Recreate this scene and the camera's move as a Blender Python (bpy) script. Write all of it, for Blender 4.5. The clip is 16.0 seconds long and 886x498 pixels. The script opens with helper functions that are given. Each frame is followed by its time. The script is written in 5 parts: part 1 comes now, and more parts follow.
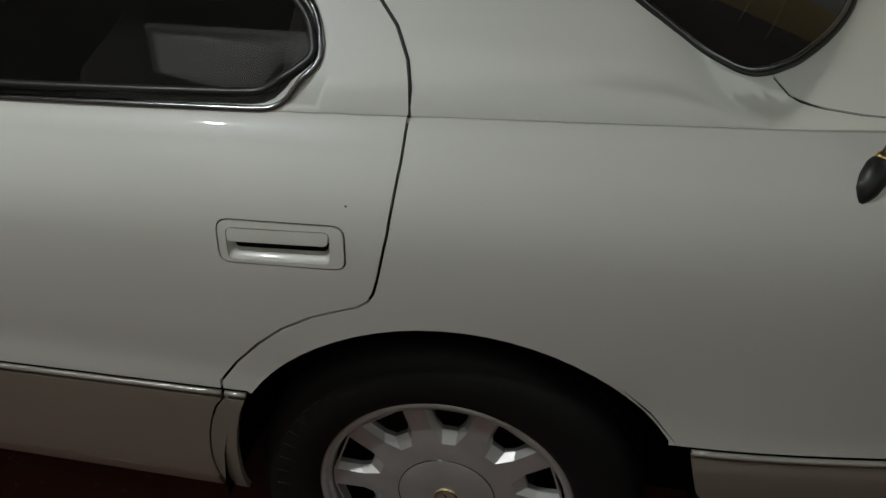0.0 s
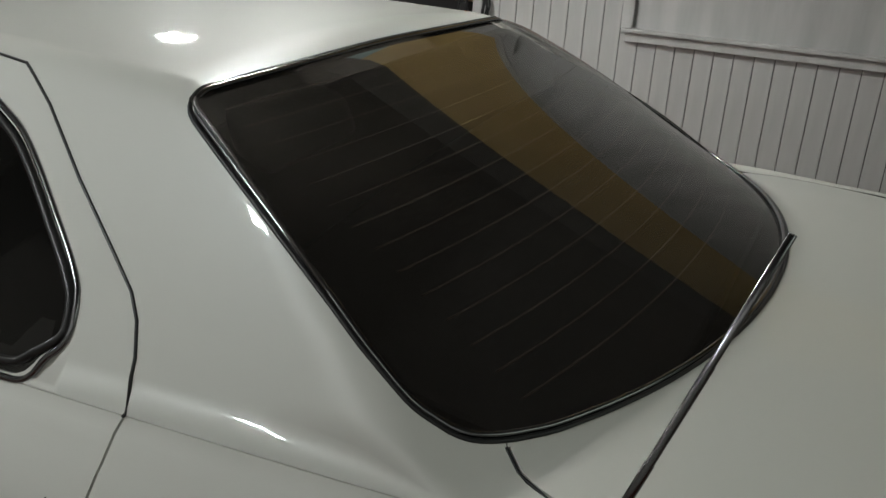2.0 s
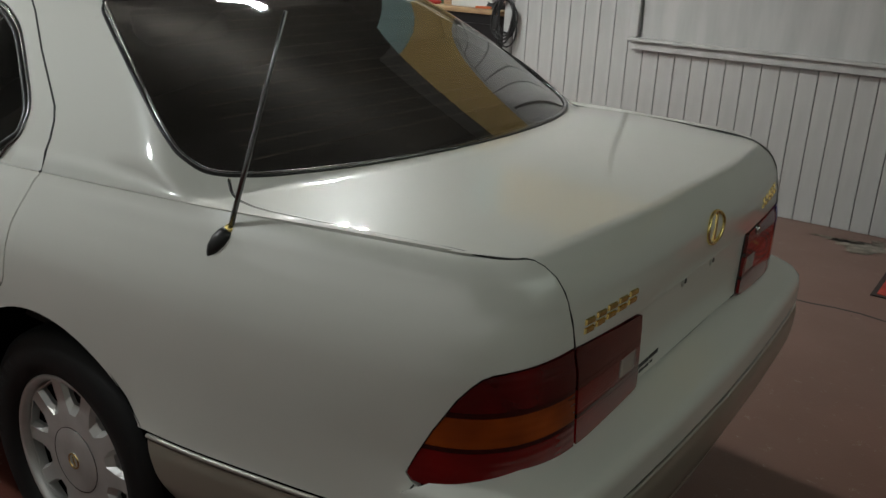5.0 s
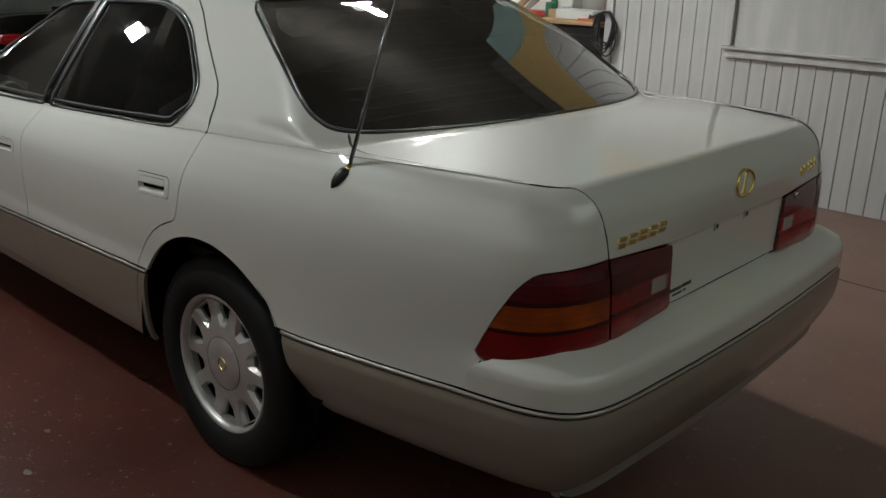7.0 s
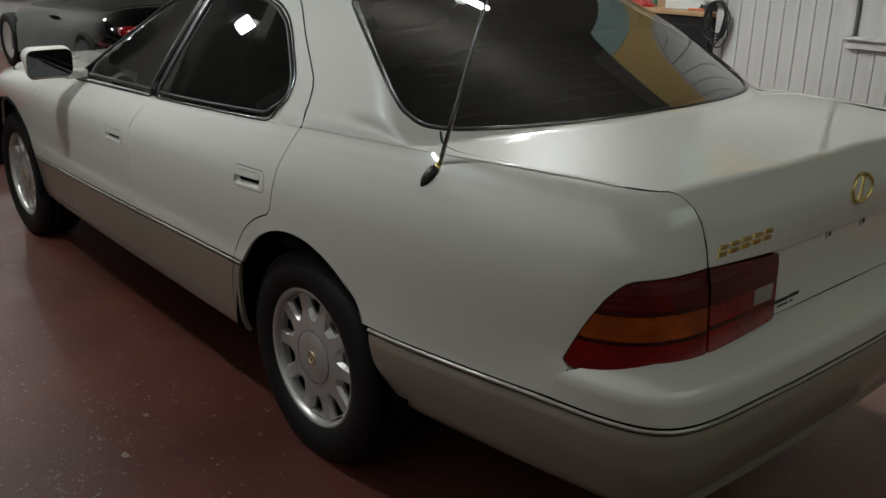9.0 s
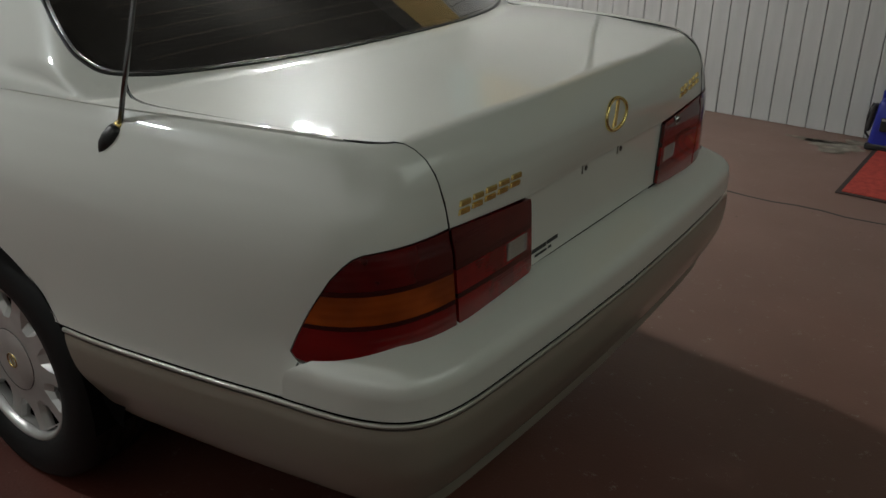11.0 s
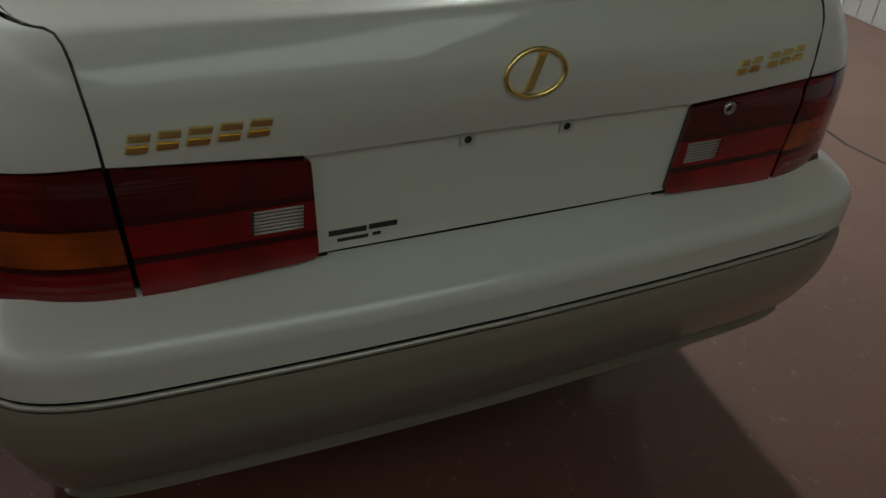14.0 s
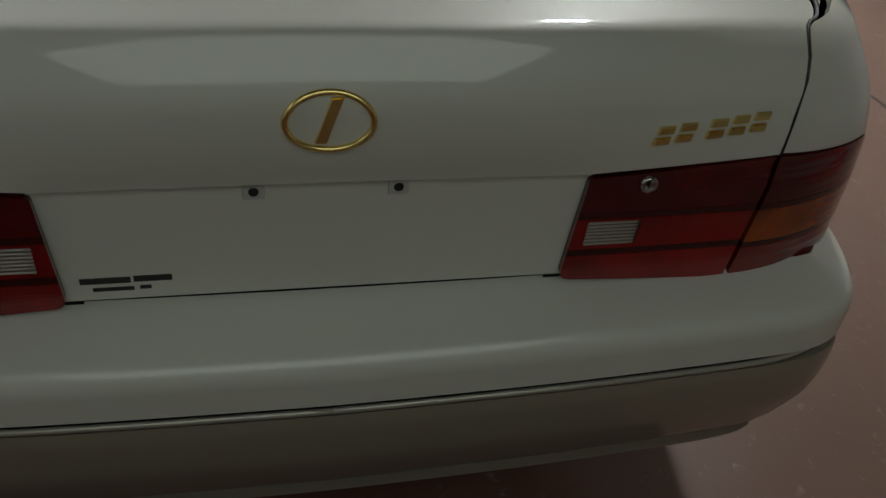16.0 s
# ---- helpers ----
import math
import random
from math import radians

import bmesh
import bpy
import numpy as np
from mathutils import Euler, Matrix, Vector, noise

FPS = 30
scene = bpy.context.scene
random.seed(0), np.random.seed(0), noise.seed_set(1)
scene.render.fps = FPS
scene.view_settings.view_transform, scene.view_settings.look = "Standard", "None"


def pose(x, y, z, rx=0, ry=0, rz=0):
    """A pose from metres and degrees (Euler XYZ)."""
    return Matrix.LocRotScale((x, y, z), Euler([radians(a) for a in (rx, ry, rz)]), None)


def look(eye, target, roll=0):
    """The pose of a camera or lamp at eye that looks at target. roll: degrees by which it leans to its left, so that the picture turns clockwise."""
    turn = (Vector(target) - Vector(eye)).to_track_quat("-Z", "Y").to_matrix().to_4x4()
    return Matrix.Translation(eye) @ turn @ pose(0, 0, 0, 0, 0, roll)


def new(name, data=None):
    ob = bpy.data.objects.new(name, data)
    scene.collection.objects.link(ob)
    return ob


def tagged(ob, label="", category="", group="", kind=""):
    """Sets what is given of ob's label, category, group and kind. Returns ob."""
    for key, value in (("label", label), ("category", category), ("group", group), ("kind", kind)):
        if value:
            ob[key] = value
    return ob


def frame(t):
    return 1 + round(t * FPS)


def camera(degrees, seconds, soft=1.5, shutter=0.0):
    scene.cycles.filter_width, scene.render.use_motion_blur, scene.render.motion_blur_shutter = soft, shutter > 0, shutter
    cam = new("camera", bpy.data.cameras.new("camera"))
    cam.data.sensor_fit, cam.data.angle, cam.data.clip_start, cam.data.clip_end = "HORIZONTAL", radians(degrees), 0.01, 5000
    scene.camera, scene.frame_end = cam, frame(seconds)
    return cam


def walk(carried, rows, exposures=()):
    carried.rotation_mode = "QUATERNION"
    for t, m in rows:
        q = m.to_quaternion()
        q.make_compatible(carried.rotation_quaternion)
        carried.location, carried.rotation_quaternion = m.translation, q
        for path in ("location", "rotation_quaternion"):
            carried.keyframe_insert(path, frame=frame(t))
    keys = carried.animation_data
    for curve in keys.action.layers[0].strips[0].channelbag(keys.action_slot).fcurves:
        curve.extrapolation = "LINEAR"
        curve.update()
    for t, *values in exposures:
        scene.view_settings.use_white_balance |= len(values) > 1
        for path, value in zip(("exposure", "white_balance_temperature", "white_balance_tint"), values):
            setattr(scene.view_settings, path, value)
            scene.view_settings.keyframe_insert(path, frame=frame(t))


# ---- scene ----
from mathutils.geometry import delaunay_2d_cdt

cam = camera(53.4, 16.0)
PATH = [
    (0, (0.152, -1.902, 1.526), (-0.118, -0.255, 0.425), 1.5),
    (0.5, (0.308, -1.887, 1.553), (-0.126, -0.205, 0.562), 2.3),
    (1, (0.418, -1.802, 1.561), (-0.181, -0.079, 0.741), 2.3),
    (1.5, (0.539, -1.646, 1.634), (-0.164, 0.049, 0.838), 2.0),
    (2, (0.693, -1.539, 1.668), (-0.092, 0.14, 0.917), 3.4),
    (2.5, (0.885, -1.437, 1.668), (0.064, 0.231, 0.933), 3.2),
    (3, (1.04, -1.452, 1.642), (0.22, 0.217, 0.908), 2.9),
    (3.5, (1.24, -1.555, 1.618), (0.447, 0.122, 0.871), 2.7),
    (4, (1.447, -1.609, 1.607), (0.628, 0.055, 0.859), 2.7),
    (4.5, (1.618, -1.708, 1.578), (0.608, -0.13, 0.88), 2.8),
    (5, (1.74, -1.881, 1.551), (0.671, -0.328, 0.885), 2.7),
    (5.2, (1.786, -1.947, 1.546), (0.713, -0.395, 0.881), 2.6),
    (7.5, (2.147, -2.237, 1.518), (0.794, -0.906, 0.888), 1.5),
    (8, (2.125, -2.238, 1.517), (0.69, -0.994, 0.891), 1.2),
    (8.2, (2.119, -2.237, 1.531), (0.654, -1.023, 0.914), 1.0),
    (10.3, (2.083, -2.019, 1.507), (0.872, -0.602, 0.781), 0.9),
    (10.4, (2.08, -2.011, 1.49), (0.9, -0.561, 0.778), 1.0),
    (10.5, (2.068, -1.963, 1.501), (0.919, -0.506, 0.754), 0.7),
    (11, (1.982, -1.791, 1.511), (0.924, -0.309, 0.682), 0.7),
    (11.5, (2.051, -1.591, 1.513), (0.938, -0.169, 0.653), 1.4),
    (12, (2.135, -1.394, 1.507), (0.907, -0.121, 0.572), 3.2),
    (12.5, (2.129, -1.211, 1.473), (0.844, -0.034, 0.491), 4.0),
    (13, (2.132, -1.06, 1.453), (0.824, 0.03, 0.404), 5.2),
    (13.5, (2.164, -0.872, 1.454), (0.758, 0.038, 0.361), 6.2),
    (14, (2.195, -0.694, 1.46), (0.741, 0.121, 0.355), 6.3),
    (14.5, (2.124, -0.541, 1.465), (0.64, 0.184, 0.337), 6.7),
    (15, (2.065, -0.42, 1.463), (0.575, 0.211, 0.288), 6.7),
    (15.5, (2.05, -0.248, 1.465), (0.523, 0.229, 0.264), 6.6),
    (16, (2.053, -0.087, 1.484), (0.528, 0.324, 0.257), 6.5),
]
walk(cam, [(t, look(eye, target, roll)) for t, eye, target, roll in PATH], [(0.0, -0.15), (2.5, 0.0), (8.0, 0.1), (12.5, 0.12), (16.0, -0.05)])

# ---- light ----
world = bpy.data.worlds.new("garage_air")
scene.world = world
world.use_nodes = True
world.node_tree.nodes["Background"].inputs[0].default_value = (0.55, 0.6, 0.7, 1)
world.node_tree.nodes["Background"].inputs[1].default_value = 0.02
scene.view_settings.exposure = 0.0


# ---- materials ----
def material(name, color, rough=0.5, metal=0.0, coat=0.0, **more):
    m = bpy.data.materials.new(name)
    m.use_nodes = True
    b = m.node_tree.nodes["Principled BSDF"]
    b.inputs["Base Color"].default_value = (*color, 1)
    b.inputs["Roughness"].default_value = rough
    b.inputs["Metallic"].default_value = metal
    b.inputs["Coat Weight"].default_value = coat
    b.inputs["Coat Roughness"].default_value = 0.03
    for key, value in more.items():
        b.inputs[key.replace("_", " ")].default_value = value
    return m


def node(m, kind, **values):
    n = m.node_tree.nodes.new(kind)
    for key, value in values.items():
        n.inputs[key.replace("_", " ")].default_value = value
    return n


def link(m, a, out, b, into):
    m.node_tree.links.new(a.outputs[out], b.inputs[into])


def vary(m, scale, low, high, detail=6.0, stretch=(1, 1, 1), coords="Object"):
    """Colour that wanders between low and high, at the given scale."""
    b = m.node_tree.nodes["Principled BSDF"]
    co = m.node_tree.nodes.new("ShaderNodeTexCoord")
    mp = node(m, "ShaderNodeMapping")
    mp.inputs["Scale"].default_value = stretch
    no = node(m, "ShaderNodeTexNoise", Scale=scale, Detail=detail)
    ra = m.node_tree.nodes.new("ShaderNodeValToRGB")
    ra.color_ramp.elements[0].position, ra.color_ramp.elements[1].position = 0.35, 0.65
    ra.color_ramp.elements[0].color, ra.color_ramp.elements[1].color = (*low, 1), (*high, 1)
    link(m, co, coords, mp, "Vector"), link(m, mp, "Vector", no, "Vector")
    link(m, no, "Fac", ra, "Fac"), link(m, ra, "Color", b, "Base Color")
    return no, ra


def bump(m, scale, strength, distance=0.002, detail=4.0, stretch=(1, 1, 1)):
    b = m.node_tree.nodes["Principled BSDF"]
    co = m.node_tree.nodes.new("ShaderNodeTexCoord")
    mp = node(m, "ShaderNodeMapping")
    mp.inputs["Scale"].default_value = stretch
    no = node(m, "ShaderNodeTexNoise", Scale=scale, Detail=detail)
    bu = node(m, "ShaderNodeBump", Strength=strength, Distance=distance)
    link(m, co, "Object", mp, "Vector"), link(m, mp, "Vector", no, "Vector")
    link(m, no, "Fac", bu, "Height"), link(m, bu, "Normal", b, "Normal")


pearl = material("pearl_white_paint", (0.625, 0.625, 0.575), 0.5, 0.045, 1.0, Specular_IOR_Level=0.1)
bump(pearl, 900.0, 0.04, 0.0004, 2.0)
# mica flakes under the lacquer give the paint its broad cool sheen
mica = pearl.node_tree.nodes.new("ShaderNodeBsdfAnisotropic")
mica.inputs["Color"].default_value = (0.64, 0.69, 0.74, 1)
mica.inputs["Roughness"].default_value = 0.36
blend = pearl.node_tree.nodes.new("ShaderNodeMixShader")
blend.inputs["Fac"].default_value = 0.02
link(pearl, pearl.node_tree.nodes["Principled BSDF"], "BSDF", blend, 1), link(pearl, mica, "BSDF", blend, 2)
link(pearl, blend, "Shader", pearl.node_tree.nodes["Material Output"], "Surface")
taupe = material("taupe_lower_paint", (0.31, 0.285, 0.235), 0.42, 0.4, 0.7)
bead = material("beige_moulding", (0.42, 0.40, 0.35), 0.3, 0.4, 0.6)
black_gap = material("underbody_and_shade_black", (0.006, 0.006, 0.006), 0.9, Specular_IOR_Level=0.05)
rubber = material("tyre_rubber", (0.006, 0.006, 0.006), 0.65, Specular_IOR_Level=0.3)
bump(rubber, 160.0, 0.25, 0.002)
gasket = material("black_gasket", (0.012, 0.012, 0.012), 0.4)
chrome = material("bright_trim", (0.5, 0.5, 0.49), 0.16, 1.0)
dark_trim = material("smoked_trim", (0.10, 0.10, 0.10), 0.25, 0.9)
gold = material("gold_plating", (0.92, 0.72, 0.28), 0.27, 1.0)
brake_iron = material("brake_iron", (0.025, 0.022, 0.02), 0.7, 0.3)
silver = material("silver_wheel_paint", (0.50, 0.50, 0.48), 0.38, 0.6, 0.3)
vary(silver, 14.0, (0.50, 0.50, 0.48), (0.60, 0.60, 0.58))
tint = material("tinted_glass", (0.24, 0.215, 0.19), 0.02, 0.0, 0.0, Transmission_Weight=0.94, IOR=1.5, Specular_IOR_Level=0.85)


def fluted(name, low, high, scale, relief=0.1):
    """Lens plastic with soft moulded flutes under a smooth skin."""
    m = material(name, low, 0.16, 0.0, 0.7, Specular_IOR_Level=0.45)
    n = m.node_tree.nodes["Principled BSDF"]
    co = m.node_tree.nodes.new("ShaderNodeTexCoord")
    wv = node(m, "ShaderNodeTexWave", Scale=scale, Distortion=0.25, Detail=1.0)
    wv.bands_direction = "Z"
    mx = m.node_tree.nodes.new("ShaderNodeValToRGB")
    mx.color_ramp.elements[0].position, mx.color_ramp.elements[1].position = 0.3, 0.7
    mx.color_ramp.elements[0].color, mx.color_ramp.elements[1].color = (*low, 1), (*high, 1)
    bu = node(m, "ShaderNodeBump", Strength=relief, Distance=0.002)
    no = node(m, "ShaderNodeTexNoise", Scale=9.0, Detail=2.0)
    link(m, co, "Object", wv, "Vector"), link(m, co, "Object", no, "Vector")
    link(m, no, "Fac", mx, "Fac"), link(m, mx, "Color", n, "Base Color")
    link(m, wv, "Fac", bu, "Height"), link(m, bu, "Normal", n, "Normal")
    return m


red_lens = fluted("red_lens", (0.13, 0.001, 0.002), (0.28, 0.003, 0.004), 48.0)
deep_lens = fluted("dark_red_lens", (0.05, 0.001, 0.002), (0.12, 0.002, 0.003), 48.0)
red_flutes = fluted("fluted_red_lens", (0.09, 0.001, 0.002), (0.20, 0.003, 0.004), 19.0, 0.22)
deep_flutes = fluted("fluted_dark_red_lens", (0.05, 0.001, 0.002), (0.11, 0.002, 0.003), 19.0, 0.22)
amber_lens = fluted("amber_lens", (0.14, 0.022, 0.002), (0.36, 0.066, 0.005), 19.0, 0.3)
smoke_lens = material("smoked_lens_band", (0.035, 0.002, 0.002), 0.16, 0.0, 0.7, Specular_IOR_Level=0.4)
clear_lens = material("clear_lens", (0.36, 0.31, 0.28), 0.2, 0.2, 1.0)
clear_back = material("clear_lens_back", (0.05, 0.03, 0.028), 0.3, 0.0, 0.6)
clip_plastic = material("clip_plastic", (0.45, 0.45, 0.42), 0.4)
ink = material("black_ink", (0.02, 0.02, 0.02), 0.6)
cabin = material("dark_cabin_cloth", (0.03, 0.026, 0.023), 0.9)
side_tint = material("dark_side_glass", (0.12, 0.12, 0.11), 0.02, 0.0, 0.0, Transmission_Weight=0.96, IOR=1.5, Specular_IOR_Level=0.8)
heater = material("heater_line", (0.07, 0.045, 0.03), 0.6)

floor_paint = material("red_floor_paint", (0.13, 0.05, 0.036), 0.4, Specular_IOR_Level=0.3)
_, ramp = vary(floor_paint, 1.3, (0.056, 0.013, 0.008), (0.105, 0.025, 0.016), 10.0)
fn = floor_paint.node_tree
fb = fn.nodes["Principled BSDF"]
fco = fn.nodes.new("ShaderNodeTexCoord")
spots = node(floor_paint, "ShaderNodeTexNoise", Scale=17.0, Detail=9.0, Roughness=0.82)
spot_cut = fn.nodes.new("ShaderNodeValToRGB")
spot_cut.color_ramp.elements[0].position, spot_cut.color_ramp.elements[1].position = 0.585, 0.67
flake = fn.nodes.new("ShaderNodeMix")
flake.data_type = "RGBA"
flake.inputs[7].default_value = (0.24, 0.20, 0.17, 1)
link(floor_paint, fco, "Object", spots, "Vector"), link(floor_paint, spots, "Fac", spot_cut, "Fac")
# the floor colour turns paler and greyer towards the boarded wall
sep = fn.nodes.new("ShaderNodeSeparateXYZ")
grey_noise = node(floor_paint, "ShaderNodeTexNoise", Scale=0.9, Detail=8.0)
grey_add = fn.nodes.new("ShaderNodeMath")
grey_add.operation = "ADD"
grey_side = fn.nodes.new("ShaderNodeMapRange")
grey_side.inputs[1].default_value, grey_side.inputs[2].default_value, grey_side.inputs[3].default_value, grey_side.inputs[4].default_value = -0.6, 2.2, 0.0, 0.75
grey_mix = fn.nodes.new("ShaderNodeMix")
grey_mix.data_type = "RGBA"
grey_mix.inputs[7].default_value = (0.205, 0.134, 0.108, 1)
link(floor_paint, fco, "Object", sep, "Vector"), link(floor_paint, fco, "Object", grey_noise, "Vector")
link(floor_paint, sep, "Y", grey_add, 0), link(floor_paint, grey_noise, "Fac", grey_add, 1), link(floor_paint, grey_add, "Value", grey_side, "Value")
link(floor_paint, grey_side, "Result", grey_mix, 0), fn.links.new(ramp.outputs["Color"], grey_mix.inputs[6])
link(floor_paint, spot_cut, "Color", flake, 0), fn.links.new(grey_mix.outputs[2], flake.inputs[6]), fn.links.new(flake.outputs[2], fb.inputs["Base Color"])
gloss = fn.nodes.new("ShaderNodeMapRange")
gloss.inputs[3].default_value, gloss.inputs[4].default_value = 0.34, 0.58
wear = node(floor_paint, "ShaderNodeTexNoise", Scale=3.0, Detail=8.0)
link(floor_paint, fco, "Object", wear, "Vector"), link(floor_paint, wear, "Fac", gloss, "Value"), link(floor_paint, gloss, "Result", fb, "Roughness")
pits = node(floor_paint, "ShaderNodeTexVoronoi", Scale=120.0)
fbump = node(floor_paint, "ShaderNodeBump", Strength=0.16, Distance=0.002)
link(floor_paint, fco, "Object", pits, "Vector"), link(floor_paint, pits, "Distance", fbump, "Height"), link(floor_paint, fbump, "Normal", fb, "Normal")

grit = material("pale_grit", (0.17, 0.135, 0.11), 0.8)
concrete = material("bare_concrete", (0.3, 0.29, 0.25), 0.8)
vary(concrete, 18.0, (0.14, 0.12, 0.095), (0.27, 0.24, 0.20))
wall_paint = material("white_wall_paint", (0.5, 0.5, 0.49), 0.5)
vary(wall_paint, 2.0, (0.37, 0.37, 0.365), (0.46, 0.46, 0.455), 8.0, (4, 4, 0.6))
bump(wall_paint, 60.0, 0.15, 0.002, 5.0, (3, 3, 0.4))
wall_gap = material("board_joint", (0.06, 0.055, 0.05), 0.9)
tan_board = material("tan_board", (0.55, 0.38, 0.13), 0.7)
vary(tan_board, 1.5, (0.50, 0.34, 0.11), (0.60, 0.42, 0.16))
teal_board = material("teal_board", (0.28, 0.42, 0.42), 0.7)
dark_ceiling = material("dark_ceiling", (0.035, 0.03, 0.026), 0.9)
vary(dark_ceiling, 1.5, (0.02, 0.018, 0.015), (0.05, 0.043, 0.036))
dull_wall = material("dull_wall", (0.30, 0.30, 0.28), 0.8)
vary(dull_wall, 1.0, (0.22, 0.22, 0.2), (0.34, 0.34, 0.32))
bounce_wall = material("side_bounce_paint", (0.6, 0.6, 0.58), 0.7)
vary(bounce_wall, 1.2, (0.54, 0.54, 0.52), (0.66, 0.66, 0.63))
bright_glow = material("bright_lamp_diffuser", (0.9, 0.9, 0.9), 0.5, 0.0, 0.0, Emission_Color=(0.98, 1.0, 0.96, 1), Emission_Strength=760.0)
lamp_glow = material("lamp_diffuser", (0.9, 0.9, 0.9), 0.5, 0.0, 0.0, Emission_Color=(0.97, 1.0, 0.96, 1), Emission_Strength=390.0)
left_glow = material("left_lamp_diffuser", (0.9, 0.9, 0.9), 0.5, 0.0, 0.0, Emission_Color=(0.95, 0.99, 0.99, 1), Emission_Strength=310.0)
soft_glow = material("soft_lamp_diffuser", (0.9, 0.9, 0.9), 0.5, 0.0, 0.0, Emission_Color=(0.97, 1.0, 0.94, 1), Emission_Strength=170.0)
# glow of the two added fill panels, beside and behind the car
side_glow = material("side_fill_glow", (0.9, 0.9, 0.9), 0.5, 0.0, 0.0, Emission_Color=(0.97, 1.0, 0.96, 1), Emission_Strength=0.45)
dim_glow = material("rear_fill_glow", (0.9, 0.9, 0.9), 0.5, 0.0, 0.0, Emission_Color=(0.88, 1.0, 0.89, 1), Emission_Strength=1.0)
blue_plastic = material("blue_plastic", (0.01, 0.018, 0.22), 0.35, 0.0, 0.2)
black_plastic = material("black_plastic", (0.015, 0.015, 0.016), 0.45)
red_plastic = material("red_plastic", (0.35, 0.02, 0.015), 0.4)
mat_red = material("red_mat_pile", (0.36, 0.035, 0.025), 0.95)
vary(mat_red, 40.0, (0.28, 0.028, 0.02), (0.40, 0.045, 0.03))
yellow_print = material("yellow_print", (0.42, 0.28, 0.05), 0.9)
mat_dark = material("dark_mat_border", (0.03, 0.02, 0.018), 0.9)
bench_black = material("black_cabinet", (0.012, 0.012, 0.013), 0.35)
bench_wood = material("pale_wood", (0.36, 0.24, 0.13), 0.6)
vary(bench_wood, 6.0, (0.28, 0.17, 0.09), (0.42, 0.29, 0.16), 6.0, (1, 8, 8))
white_plastic = material("white_plastic", (0.7, 0.7, 0.68), 0.4)
clear_plastic = material("milky_plastic", (0.55, 0.56, 0.55), 0.3)
green_tin = material("green_tin", (0.03, 0.14, 0.08), 0.4)
orange_tool = material("orange_handle", (0.5, 0.1, 0.02), 0.4)
red_paint = material("red_car_paint", (0.42, 0.012, 0.012), 0.3, 0.0, 1.0)
black_paint = material("black_car_paint", (0.003, 0.003, 0.003), 0.08, 0.0, 0.5, Specular_IOR_Level=0.3)
mirror_silver = material("mirror_silver", (0.10, 0.10, 0.11), 0.03, 1.0)
thin_glass = material("thin_cabin_glass", (0.42, 0.46, 0.43), 0.02, 0.0, 0.5, Transmission_Weight=1.0, IOR=1.03)
leaf_dry = material("dry_leaf", (0.16, 0.10, 0.03), 0.8)


# ---- mesh helpers ----
def hermite(xs, ys):
    """A smooth curve through a few knots, without overshoot."""
    xs, ys = np.asarray(xs, float), np.asarray(ys, float)
    h, d = np.diff(xs), np.diff(ys) / np.diff(xs)
    m = np.zeros_like(ys)
    m[0], m[-1] = d[0], d[-1]
    for i in range(1, len(xs) - 1):
        if d[i - 1] * d[i] > 0:
            w1, w2 = 2 * h[i] + h[i - 1], h[i] + 2 * h[i - 1]
            m[i] = (w1 + w2) / (w1 / d[i - 1] + w2 / d[i])

    def f(x):
        x = np.asarray(x, float)
        i = np.clip(np.searchsorted(xs, x) - 1, 0, len(xs) - 2)
        t = np.clip((x - xs[i]) / h[i], 0, 1)
        a = (1 + 2 * t) * (1 - t) ** 2 * ys[i] + t * (1 - t) ** 2 * h[i] * m[i]
        return a + t * t * (3 - 2 * t) * ys[i + 1] + t * t * (t - 1) * h[i] * m[i + 1]
    return f


def smoothstep(a, b, x):
    t = np.clip((np.asarray(x, float) - a) / (b - a), 0, 1)
    return t * t * (3 - 2 * t)


def flowing(points, step=0.01):
    """A closed outline carried smoothly through its points."""
    p = np.array(points, float)
    p = p[np.linalg.norm(p - np.roll(p, 1, 0), axis=1) > 1e-4]
    out, n = [], len(p)
    for i in range(n):
        a, b, c, d = p[i - 1], p[i], p[(i + 1) % n], p[(i + 2) % n]
        k = [math.dist(u, v) ** 0.5 for u, v in ((a, b), (b, c), (c, d))]
        t0, t1, t2, t3 = 0.0, k[0], k[0] + k[1], sum(k)
        for t in np.linspace(t1, t2, max(2, int(math.dist(b, c) / step) + 1))[:-1]:
            a1 = (t1 - t) / (t1 - t0) * a + (t - t0) / (t1 - t0) * b
            a2 = (t2 - t) / (t2 - t1) * b + (t - t1) / (t2 - t1) * c
            a3 = (t3 - t) / (t3 - t2) * c + (t - t2) / (t3 - t2) * d
            b1 = (t2 - t) / (t2 - t0) * a1 + (t - t0) / (t2 - t0) * a2
            b2 = (t3 - t) / (t3 - t1) * a2 + (t - t1) / (t3 - t1) * a3
            out.append(tuple((t2 - t) / (t2 - t1) * b1 + (t - t1) / (t2 - t1) * b2))
    return out


